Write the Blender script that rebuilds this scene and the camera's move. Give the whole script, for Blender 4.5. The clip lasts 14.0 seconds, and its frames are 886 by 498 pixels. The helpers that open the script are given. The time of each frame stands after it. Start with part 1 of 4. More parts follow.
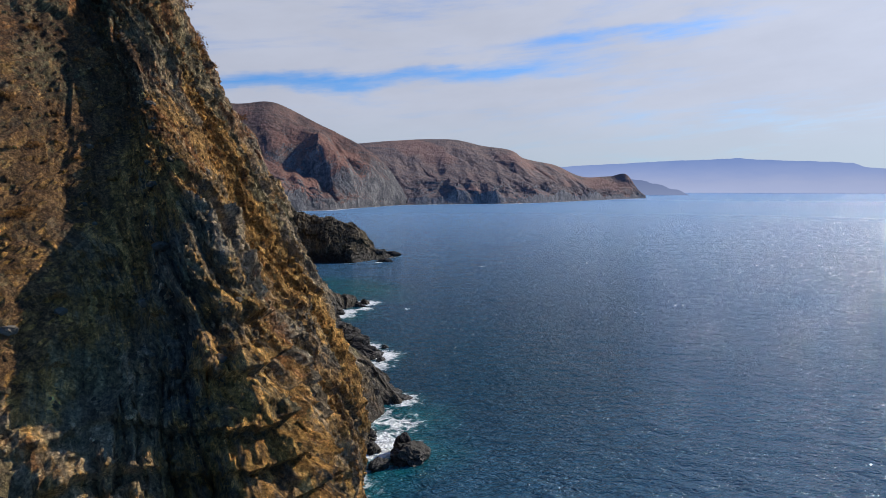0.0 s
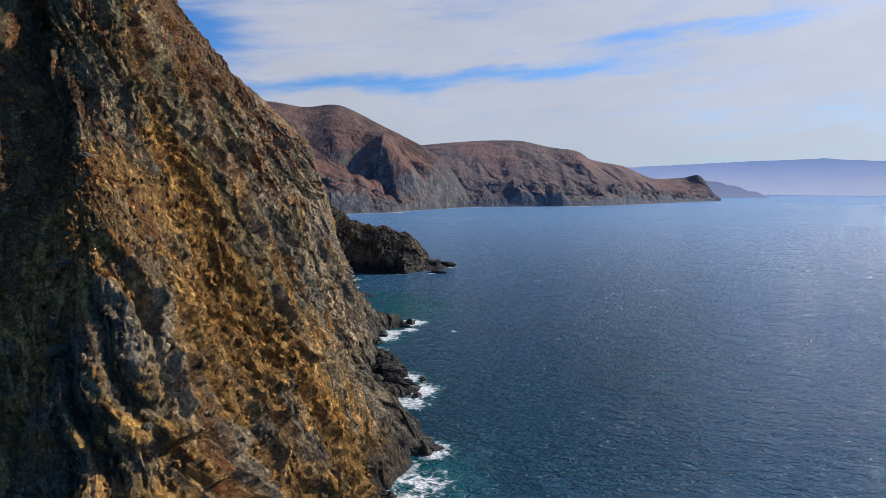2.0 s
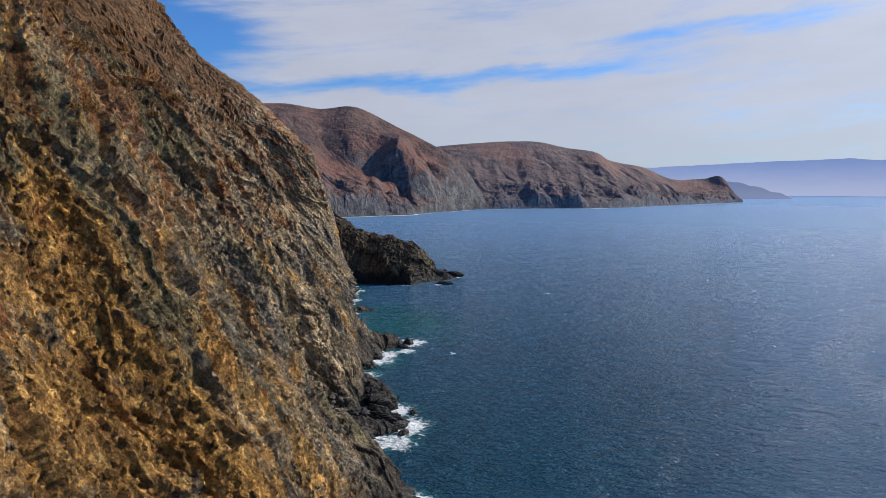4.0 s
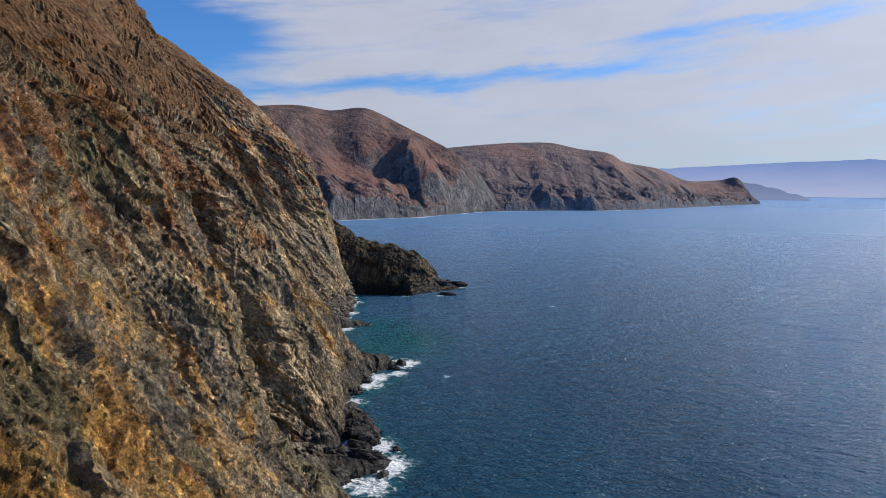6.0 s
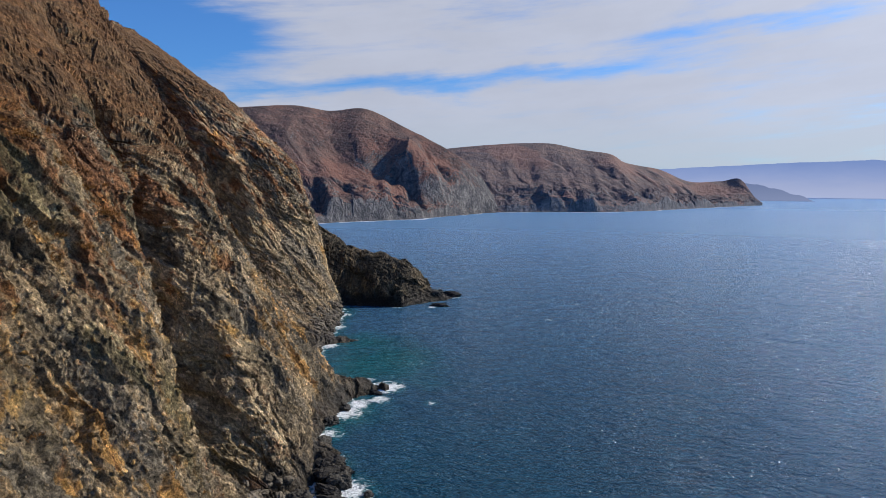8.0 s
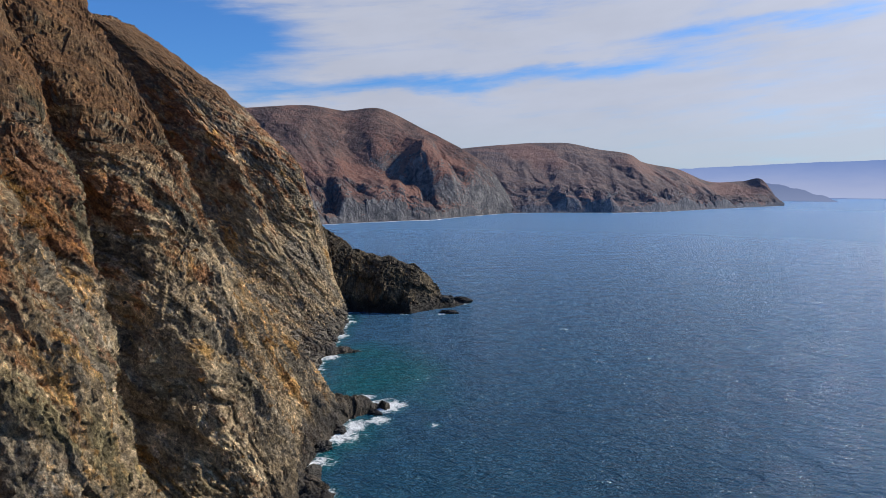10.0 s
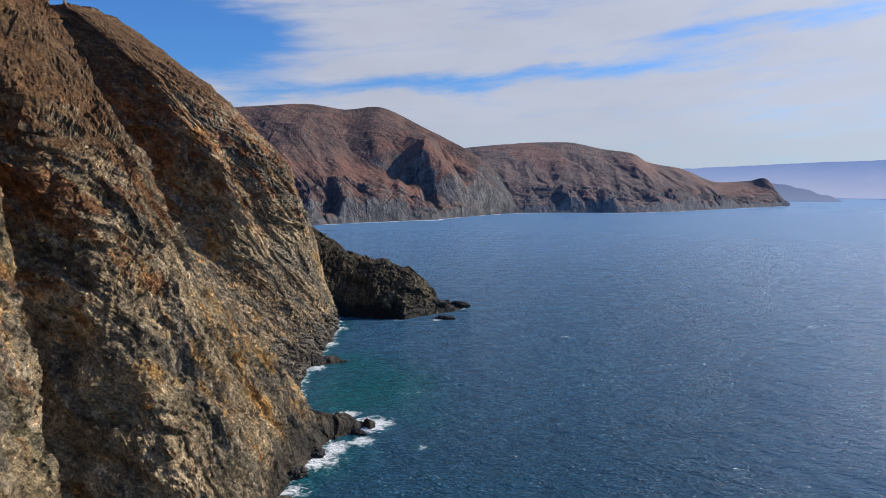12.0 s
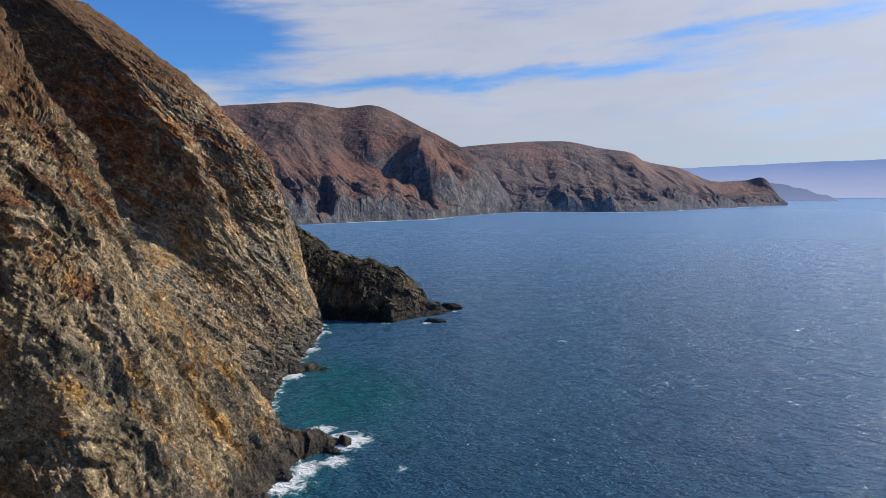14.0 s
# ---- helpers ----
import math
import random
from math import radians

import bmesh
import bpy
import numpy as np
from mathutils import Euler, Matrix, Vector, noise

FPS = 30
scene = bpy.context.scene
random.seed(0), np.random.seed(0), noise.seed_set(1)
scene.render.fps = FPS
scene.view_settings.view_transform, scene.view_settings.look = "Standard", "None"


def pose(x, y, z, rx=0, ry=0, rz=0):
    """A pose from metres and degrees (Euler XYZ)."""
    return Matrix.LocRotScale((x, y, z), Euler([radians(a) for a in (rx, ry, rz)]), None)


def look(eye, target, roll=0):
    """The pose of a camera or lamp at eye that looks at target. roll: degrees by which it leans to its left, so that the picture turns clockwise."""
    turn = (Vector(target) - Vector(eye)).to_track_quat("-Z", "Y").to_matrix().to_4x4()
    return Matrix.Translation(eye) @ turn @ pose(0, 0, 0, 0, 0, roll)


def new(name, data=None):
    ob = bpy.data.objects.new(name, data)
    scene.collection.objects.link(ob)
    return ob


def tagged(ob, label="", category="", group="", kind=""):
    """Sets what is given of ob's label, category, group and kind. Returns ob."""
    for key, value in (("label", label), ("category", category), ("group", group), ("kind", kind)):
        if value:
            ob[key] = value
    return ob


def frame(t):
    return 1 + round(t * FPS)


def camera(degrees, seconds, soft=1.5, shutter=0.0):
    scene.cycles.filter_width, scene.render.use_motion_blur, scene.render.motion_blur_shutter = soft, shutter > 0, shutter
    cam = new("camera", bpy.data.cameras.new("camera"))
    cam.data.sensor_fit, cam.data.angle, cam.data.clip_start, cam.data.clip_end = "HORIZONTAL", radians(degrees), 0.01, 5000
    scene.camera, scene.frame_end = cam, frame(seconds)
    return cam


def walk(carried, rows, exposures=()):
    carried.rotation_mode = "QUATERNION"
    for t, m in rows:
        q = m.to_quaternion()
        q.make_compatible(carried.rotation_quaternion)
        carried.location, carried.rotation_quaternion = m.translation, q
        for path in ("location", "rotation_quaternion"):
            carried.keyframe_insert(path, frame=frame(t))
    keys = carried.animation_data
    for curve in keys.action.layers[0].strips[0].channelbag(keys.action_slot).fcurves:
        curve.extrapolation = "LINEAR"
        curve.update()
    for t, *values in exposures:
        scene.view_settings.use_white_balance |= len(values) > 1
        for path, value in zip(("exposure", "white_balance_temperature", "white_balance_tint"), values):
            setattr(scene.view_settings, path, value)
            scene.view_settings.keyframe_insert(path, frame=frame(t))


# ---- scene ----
cam = camera(73.22, 14.0, soft=0.5)
# seconds, place in metres, heading, tilt and lean in degrees
PATH = [
    (0.0, 0.03, 0.02, 35.65, -0.03, -5.79, -0.05),
    (0.5, 1.06, 2.92, 36.74, 1.65, -5.77, 0.02),
    (1.0, 1.99, 5.82, 37.83, 3.27, -5.78, 0.12),
    (1.5, 2.98, 8.47, 38.90, 4.92, -5.80, 0.15),
    (2.0, 4.05, 10.86, 39.97, 6.16, -5.79, 0.18),
    (2.5, 5.09, 13.26, 41.01, 6.88, -5.78, 0.22),
    (3.0, 6.08, 15.75, 41.98, 7.24, -5.79, 0.20),
    (5.5, 10.98, 27.29, 46.38, 8.91, -5.78, 0.26),
    (6.0, 11.73, 30.05, 47.20, 9.18, -5.78, 0.28),
    (6.5, 12.38, 32.80, 47.95, 9.29, -5.76, 0.26),
    (7.0, 13.03, 35.48, 48.78, 9.33, -5.76, 0.27),
    (7.5, 13.61, 38.23, 49.61, 9.35, -5.78, 0.31),
    (8.0, 14.07, 41.03, 50.37, 9.34, -5.81, 0.36),
    (10.5, 14.53, 56.31, 50.94, 11.12, -5.83, 0.37),
    (11.0, 14.74, 59.15, 51.02, 11.17, -5.84, 0.39),
    (11.5, 14.88, 61.97, 51.05, 11.17, -5.85, 0.41),
    (12.0, 14.97, 64.93, 50.87, 11.17, -5.85, 0.41),
    (12.5, 15.10, 67.99, 50.47, 11.13, -5.83, 0.40),
    (13.0, 15.30, 70.99, 50.06, 11.06, -5.82, 0.37),
    (13.5, 15.44, 74.03, 49.74, 10.99, -5.84, 0.35),
    (14.0, 15.37, 77.24, 49.35, 10.92, -5.85, 0.37),
]
walk(cam, [(t, pose(x, y, z, 90 + tilt, 0, turn) @ pose(0, 0, 0, 0, 0, lean)) for t, x, y, z, turn, tilt, lean in PATH])

# ---- world, sun, exposure ----
SUN_AZ, SUN_EL = 60.0, 32.0        # degrees to the right of +y, and above the horizon
sun_way = Vector((math.sin(radians(SUN_AZ)) * math.cos(radians(SUN_EL)),
                  math.cos(radians(SUN_AZ)) * math.cos(radians(SUN_EL)), math.sin(radians(SUN_EL))))
sun = new("sun", bpy.data.lights.new("sun", "SUN"))
sun.data.energy, sun.data.angle, sun.data.color = 5.0, radians(0.6), (1.0, 0.90, 0.76)
sun.matrix_world = look(sun_way * 100, (0, 0, 0))
scene.view_settings.exposure = 0.0


class Nodes:
    """A short hand for node trees."""

    def __init__(self, tree):
        self.tree = tree
        tree.nodes.clear()

    def add(self, kind, **settings):
        node = self.tree.nodes.new(kind)
        for key, value in settings.items():
            if key in node.inputs:
                self.feed(node.inputs[key], value)
            else:
                setattr(node, key, value)
        return node

    def feed(self, socket, value):
        if hasattr(value, "is_output"):
            self.tree.links.new(value, socket)
        else:
            socket.default_value = value

    def math(self, op, a, b=0.0, c=0.0, clamp=False):
        node = self.add("ShaderNodeMath", operation=op, use_clamp=clamp)
        for socket, value in zip(node.inputs, (a, b, c)):
            self.feed(socket, value)
        return node.outputs[0]

    def vec(self, op, a, b=(0, 0, 0)):
        node = self.add("ShaderNodeVectorMath", operation=op)
        self.feed(node.inputs[0], a), self.feed(node.inputs[1], b)
        return node.outputs[0]

    def noise(self, vector, scale, detail=4.0, rough=0.55, lac=2.0, distortion=0.0, out="Fac"):
        node = self.add("ShaderNodeTexNoise", Vector=vector, Scale=scale, Detail=detail, Roughness=rough, Lacunarity=lac, Distortion=distortion)
        return node.outputs[out]

    def smooth(self, value, low, high, to_low=0.0, to_high=1.0):
        node = self.add("ShaderNodeMapRange", interpolation_type="SMOOTHSTEP")
        for n, v in enumerate((value, low, high, to_low, to_high)):
            self.feed(node.inputs[n], v)
        return node.outputs[0]

    def ramp(self, value, *stops):
        node = self.add("ShaderNodeValToRGB", Fac=value)
        bar = node.color_ramp.elements
        while len(bar) < len(stops):
            bar.new(0.5)
        for e, (at, colour) in zip(bar, stops):
            e.position, e.color = at, (*colour, 1)
        return node.outputs[0]

    def mix(self, fac, a, b, blend="MIX"):
        node = self.add("ShaderNodeMix", data_type="RGBA", blend_type=blend)
        self.feed(node.inputs[0], fac)
        for socket, v in ((node.inputs[6], a), (node.inputs[7], b)):
            self.feed(socket, (*v, 1) if isinstance(v, tuple) and len(v) == 3 else v)
        return node.outputs[2]

    def split(self, vector):
        return self.add("ShaderNodeSeparateXYZ", Vector=vector).outputs

    def join(self, x, y, z):
        return self.add("ShaderNodeCombineXYZ", X=x, Y=y, Z=z).outputs[0]

    def bump(self, height, strength, distance, normal=None):
        node = self.add("ShaderNodeBump", Height=height, Strength=strength, Distance=distance)
        if normal is not None:
            self.feed(node.inputs["Normal"], normal)
        return node.outputs[0]


def make_world():
    """Thin streaky cloud under a clear blue sky, pale towards the horizon."""
    world = bpy.data.worlds.new("sky")
    scene.world = world
    world.use_nodes = True
    n = Nodes(world.node_tree)
    way = n.add("ShaderNodeTexCoord").outputs["Generated"]
    x, y, z = n.split(way)
    blue = n.add("ShaderNodeTexSky", sky_type="NISHITA", sun_disc=False, sun_elevation=radians(SUN_EL),
                 sun_rotation=radians(SUN_AZ), altitude=50.0, air_density=1.0, dust_density=1.2, ozone_density=2.0)
    up = n.math("MAXIMUM", z, 0.0)
    az = n.math("ARCTAN2", x, y)
    # streaks lie along a line that rises a little towards the sun's side
    rise = n.math("SUBTRACT", up, n.math("MULTIPLY", az, SKY_TILT))
    sheet = n.join(n.math("MULTIPLY", az, 2.6), n.math("MULTIPLY", rise, 19.0), 0.0)
    wisps = n.noise(sheet, 1.0, 7.0, 0.62, distortion=0.5)
    fine = n.noise(n.join(n.math("MULTIPLY", az, 9.0), n.math("MULTIPLY", rise, 60.0), 3.0), 1.0, 5.0, 0.6)
    soft = n.noise(n.join(n.math("MULTIPLY", az, 5.0), n.math("MULTIPLY", rise, 16.0), 7.0), 1.0, 5.0, 0.6)
    cover = n.math("ADD", wisps, n.math("MULTIPLY", n.math("SUBTRACT", fine, 0.5), 0.50))
    cover = n.math("ADD", cover, 0.10)
    wob = n.math("MULTIPLY", n.math("SUBTRACT", soft, 0.5), 0.06)
    for middle, wide, left, right, depth in SKY_GAPS:
        off = n.math("ABSOLUTE", n.math("SUBTRACT", n.math("ADD", rise, wob), middle))
        gap = n.smooth(off, wide, 0.0)
        gap = n.math("MULTIPLY", gap, n.smooth(az, left, left + 0.15))
        gap = n.math("MULTIPLY", gap, n.smooth(az, right, right - 0.30))
        cover = n.math("SUBTRACT", cover, n.math("MULTIPLY", gap, depth))
    cover = n.smooth(cover, 0.02, 0.62)
    # the sheet ends overhead; the sky behind the flight is clear
    cover = n.math("MULTIPLY", cover, n.smooth(up, 0.85, 0.45))
    cover = n.math("MULTIPLY", cover, n.smooth(y, -0.05, 0.45))
    low = n.smooth(up, 0.15, 0.0)
    facing = n.add("ShaderNodeVectorMath", operation="DOT_PRODUCT")
    n.feed(facing.inputs[0], way), n.feed(facing.inputs[1], tuple(sun_way))
    glare = n.math("ADD", 0.93, n.math("MULTIPLY", n.math("POWER", n.math("MAXIMUM", facing.outputs["Value"], 0.0), 4.0), 0.35))
    cloud = n.mix(low, n.mix(n.smooth(soft, 0.3, 0.7), SKY_CLOUD, tuple(c * 1.08 for c in SKY_CLOUD)), SKY_LOW)
    glow = n.add("ShaderNodeBackground", Color=cloud, Strength=glare)
    clear = n.add("ShaderNodeBackground", Color=n.mix(1.0, blue.outputs[0], SKY_BLUE, "MULTIPLY"), Strength=0.09)
    both = n.add("ShaderNodeMixShader", Fac=n.math("MULTIPLY", n.math("MAXIMUM", cover, n.math("MULTIPLY", low, 0.85)), 0.95))
    n.feed(both.inputs[1], clear.outputs[0]), n.feed(both.inputs[2], glow.outputs[0])
    n.add("ShaderNodeOutputWorld", Surface=both.outputs[0])


SKY_TILT = 0.070
SKY_GAPS = [(0.182, 0.026, -0.62, 0.36, 0.40), (0.262, 0.095, -0.95, -0.32, 1.0), (0.211, 0.022, 0.04, 0.60, 0.30), (0.33, 0.07, -0.45, -0.20, 0.3)]
SKY_CLOUD, SKY_LOW, SKY_BLUE = (0.52, 0.55, 0.655), (0.50, 0.58, 0.69), (0.50, 1.00, 1.70)
make_world()


# ---- materials ----
def material(name):
    mat = bpy.data.materials.new(name)
    mat.use_nodes = True
    return mat, Nodes(mat.node_tree)


def finish(n, colour, rough, normal=None, **more):
    bsdf = n.add("ShaderNodeBsdfPrincipled", **{"Base Color": colour, "Roughness": rough, **more})
    if normal is not None:
        n.feed(bsdf.inputs["Normal"], normal)
    n.add("ShaderNodeOutputMaterial", Surface=bsdf.outputs[0])


def rock_material(name, warm=1.0, dark=1.0, loose_chips=False):
    """Broken rock: grey and olive slabs stained ochre and rust, brown soil where the slope eases."""
    mat, n = material(name)
    geo = n.add("ShaderNodeNewGeometry")
    place = geo.outputs["Position"]
    x, y, z = n.split(place)
    # beds run down towards the sea and along the coast
    axes = Euler((radians(-28), radians(24), 0)).to_matrix()
    turned = []
    for row, squash in zip(axes, (1.0, 1.0, 0.42)):
        dot = n.add("ShaderNodeVectorMath", operation="DOT_PRODUCT")
        n.feed(dot.inputs[0], place), n.feed(dot.inputs[1], tuple(row * squash))
        turned.append(dot.outputs["Value"])
    dip = n.join(*turned)
    big = n.noise(dip, 0.05, 5.0, 0.6, distortion=0.8)
    mid = n.noise(dip, 0.22, 6.0, 0.62, distortion=0.6)
    fall = n.add("ShaderNodeAttribute", attribute_name="fall").outputs["Fac"]
    grainy = n.join(fall, n.math("MULTIPLY", z, 0.38), n.math("ADD", n.math("MULTIPLY", x, 0.45), n.math("MULTIPLY", y, 0.25)))
    fine = n.noise(grainy, 1.15, 10.0, 0.76, distortion=0.35)
    grain = n.noise(place, 7.0, 6.0, 0.75)
    drip = n.join(n.math("MULTIPLY", fall, 0.30), n.math("MULTIPLY", z, 0.045), n.math("MULTIPLY", y, 0.02))
    streak = n.noise(drip, 1.0, 6.0, 0.66, distortion=0.5)
    band = n.noise(n.join(n.math("MULTIPLY", fall, 0.09), n.math("MULTIPLY", z, 0.03), n.math("MULTIPLY", x, 0.02)), 1.0, 5.0, 0.6, distortion=0.6)
    tone = n.math("ADD", n.math("MULTIPLY", streak, 0.35), n.math("ADD", n.math("MULTIPLY", mid, 0.25), n.math("MULTIPLY", fine, 0.40)))
    grey = n.ramp(tone, (0.37, (0.030, 0.027, 0.021)), (0.46, (0.122, 0.102, 0.074)), (0.53, (0.232, 0.196, 0.142)), (0.63, (0.46, 0.40, 0.30)))
    tan = n.ramp(tone, (0.36, (0.060, 0.042, 0.022)), (0.45, (0.225, 0.165, 0.095)), (0.53, (0.39, 0.295, 0.175)), (0.63, (0.68, 0.56, 0.37)))
    olive = n.ramp(fine, (0.34, (0.034, 0.029, 0.012)), (0.52, (0.140, 0.118, 0.054)), (0.70, (0.27, 0.235, 0.12)))
    gold = n.ramp(fine, (0.33, (0.055, 0.022, 0.006)), (0.46, (0.260, 0.122, 0.024)), (0.57, (0.440, 0.232, 0.052)), (0.70, (0.66, 0.44, 0.17)))
    rust = n.ramp(fine, (0.3, (0.055, 0.020, 0.008)), (0.7, (0.300, 0.118, 0.040)))
    # grey and tan beds, an olive cast low on the near wall, gold and rust stains with ragged borders
    jag = n.math("MULTIPLY", n.math("SUBTRACT", fine, 0.5), 0.35)
    bed = n.math("ADD", n.math("ADD", n.math("MULTIPLY", band, 0.6), n.math("MULTIPLY", n.noise(dip, 0.11, 5.0, 0.62, distortion=0.5), 0.4)), jag)
    colour = n.mix(n.smooth(bed, 0.43, 0.55), grey, tan)
    moss = n.math("ADD", n.noise(dip, 0.09, 4.0, 0.6), jag)
    colour = n.mix(n.math("MULTIPLY", n.smooth(moss, 0.48, 0.60), n.smooth(y, 100.0, 150.0, 0.70, 0.15)), colour, olive)
    stain = n.math("ADD", n.math("MULTIPLY", big, 0.5), n.math("ADD", n.math("MULTIPLY", streak, 0.5), n.math("ADD", n.math("MULTIPLY", n.math("SUBTRACT", mid, 0.5), 0.5), jag)))
    stain = n.smooth(n.math("SUBTRACT", stain, n.smooth(y, 60.0, 130.0, 0.475, 0.56)), -0.03, 0.08)
    colour = n.mix(n.math("MULTIPLY", stain, warm * 0.85), colour, gold)
    spots = n.smooth(n.math("ADD", n.math("ADD", n.math("MULTIPLY", streak, 0.5), n.math("MULTIPLY", n.noise(dip, 0.30, 5.0, 0.65), 0.5)), n.smooth(z, 26.0, 56.0, -0.03, 0.07)), 0.53, 0.60)
    colour = n.mix(n.math("MULTIPLY", spots, 0.80 * warm), colour, rust)
    # brown soil with dry grass on the easier slopes
    nz = n.split(geo.outputs["True Normal"])[2]
    slide = n.math("MULTIPLY", n.smooth(x, -19.0, -24.0), n.smooth(y, 60.0, 46.0, 0.0, 0.85))
    ease = n.math("ADD", n.math("ADD", n.math("MAXIMUM", n.smooth(n.math("SUBTRACT", z, n.smooth(y, 150.0, 230.0, 0.0, 26.0)), 36.0, 68.0), slide), n.math("MULTIPLY", nz, 0.5)), n.math("MULTIPLY", n.math("SUBTRACT", mid, 0.5), 1.6))
    soil = n.ramp(n.math("ADD", n.math("MULTIPLY", grain, 0.5), n.math("MULTIPLY", fine, 0.5)), (0.36, (0.022, 0.012, 0.007)), (0.5, (0.088, 0.046, 0.020)), (0.64, (0.180, 0.104, 0.046)))
    loose = n.smooth(n.math("ADD", ease, n.math("MULTIPLY", n.math("SUBTRACT", fine, 0.5), 0.8)), 0.82, 1.15)
    colour = n.mix(n.math("MULTIPLY", loose, 0.9), colour, soil)
    # dark wet band by the water
    tide = n.smooth(n.math("ADD", z, n.math("MULTIPLY", n.math("SUBTRACT", mid, 0.5), 11.0)), 8.5, 2.5)
    colour = n.mix(n.math("MULTIPLY", tide, 0.88), colour, (0.022, 0.020, 0.018))
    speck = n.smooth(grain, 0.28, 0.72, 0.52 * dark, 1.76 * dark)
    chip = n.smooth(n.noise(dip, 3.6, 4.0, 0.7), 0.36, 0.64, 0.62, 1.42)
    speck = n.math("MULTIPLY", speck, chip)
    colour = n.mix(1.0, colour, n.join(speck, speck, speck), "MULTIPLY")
    # broken blocks, each of its own tone
    slab = n.join(fall, n.math("MULTIPLY", z, 0.5), n.math("ADD", n.math("MULTIPLY", x, 0.3), n.math("MULTIPLY", y, 0.3)))
    bent = n.vec("ADD", slab, n.vec("MULTIPLY", n.noise(place, 0.9, 5.0, 0.65, out="Color"), (0.7, 0.7, 0.7)))
    firm = n.math("SUBTRACT", 1.0, n.math("MULTIPLY", loose, 0.45))
    steps = 0.0
    for size, spread, high in ((0.35, 0.20, 0.5), (0.95, 0.26, 0.4), (2.7, 0.32, 0.20)):
        cell = n.split(n.add("ShaderNodeTexVoronoi", Vector=bent, Scale=size).outputs["Color"])[0]
        shade = n.math("ADD", 1.0 - spread, n.math("MULTIPLY", cell, 2.0 * spread))
        colour = n.mix(firm, colour, n.join(shade, shade, shade), "MULTIPLY")
        steps = n.math("ADD", steps, n.math("MULTIPLY", cell, high))
    # small pits with their shade painted dark, and pale fresh breaks
    pits = n.noise(grainy, 2.6, 6.0, 0.74, distortion=0.3)
    mark = n.ramp(pits, (0.37, (0.32, 0.30, 0.28)), (0.42, (0.95, 0.95, 0.95)), (0.57, (1.2, 1.2, 1.2)), (0.63, (2.0, 1.96, 1.88)))
    colour = n.mix(n.math("MULTIPLY", firm, 0.85), colour, mark, "MULTIPLY")
    if loose_chips:
        own = n.math("ADD", 0.62, n.math("MULTIPLY", geo.outputs["Random Per Island"], 0.8))
        colour = n.mix(1.0, colour, n.join(own, own, own), "MULTIPLY")
    rough = n.bump(n.math("ADD", fine, n.math("MULTIPLY", streak, 0.5)), firm, 0.55)
    rough = n.bump(pits, firm, 0.45, rough)
    rough = n.bump(steps, firm, 0.30, rough)
    rough = n.bump(grain, 1.0, 0.14, rough)
    finish(n, colour, n.math("SUBTRACT", 0.92, n.math("MULTIPLY", tide, 0.5)), rough, **{"Specular IOR Level": 0.25})
    return mat


def hill_material(name, soil, stone, haze_tint):
    """Distant slopes: dry brown scrub above, bare grey rock in the gullies and along the shore, with haze tinted in."""
    mat, n = material(name)
    geo = n.add("ShaderNodeNewGeometry")
    place = geo.outputs["Position"]
    z = n.split(place)[2]
    nz = n.split(geo.outputs["Normal"])[2]
    big = n.noise(place, 0.006, 6.0, 0.6)
    mid = n.noise(place, 0.03, 7.0, 0.66)
    fine = n.noise(place, 0.16, 6.0, 0.7)
    streak = n.noise(n.vec("MULTIPLY", place, (0.07, 0.07, 0.05)), 1.0, 8.0, 0.74, distortion=0.8)
    earth = n.mix(n.smooth(mid, 0.36, 0.64), tuple(c * 1.15 for c in soil), tuple(c * 0.5 for c in soil))
    earth = n.mix(n.math("MULTIPLY", n.smooth(big, 0.48, 0.60), 0.7), earth, (soil[0] * 1.55, soil[1] * 1.2, soil[2] * 1.0))
    rock = n.ramp(streak, (0.36, tuple(c * 0.22 for c in stone)), (0.48, tuple(c * 0.8 for c in stone)), (0.62, tuple(min(1, c * 1.9) for c in stone)))
    bare = n.math("ADD", n.smooth(nz, 0.72, 0.42), n.math("MULTIPLY", n.math("SUBTRACT", mid, 0.5), 1.3))
    low = n.math("ADD", z, n.math("ADD", n.math("MULTIPLY", n.math("SUBTRACT", big, 0.5), 120.0), n.math("MULTIPLY", n.math("SUBTRACT", mid, 0.5), 70.0)))
    bare = n.math("ADD", bare, n.smooth(low, 50.0, 5.0, 0.0, 0.28))
    colour = n.mix(n.smooth(bare, 0.55, 0.95), earth, rock)
    shrub = n.smooth(n.noise(place, 0.22, 4.0, 0.65), 0.54, 0.62)
    colour = n.mix(n.math("MULTIPLY", shrub, 0.6), colour, (0.030, 0.028, 0.020))
    scar = n.smooth(n.noise(place, 0.05, 6.0, 0.7, distortion=1.0), 0.64, 0.70)
    colour = n.mix(n.math("MULTIPLY", scar, 0.5), colour, tuple(min(1, c * 2.2) for c in stone))
    # distance haze, mixed into the base colour as a blue-grey tint
    colour = n.mix(haze_tint, colour, (0.17, 0.20, 0.26))
    finish(n, colour, 0.95, n.bump(n.math("ADD", fine, streak), 1.0, 3.0), **{"Specular IOR Level": 0.1})
    return mat


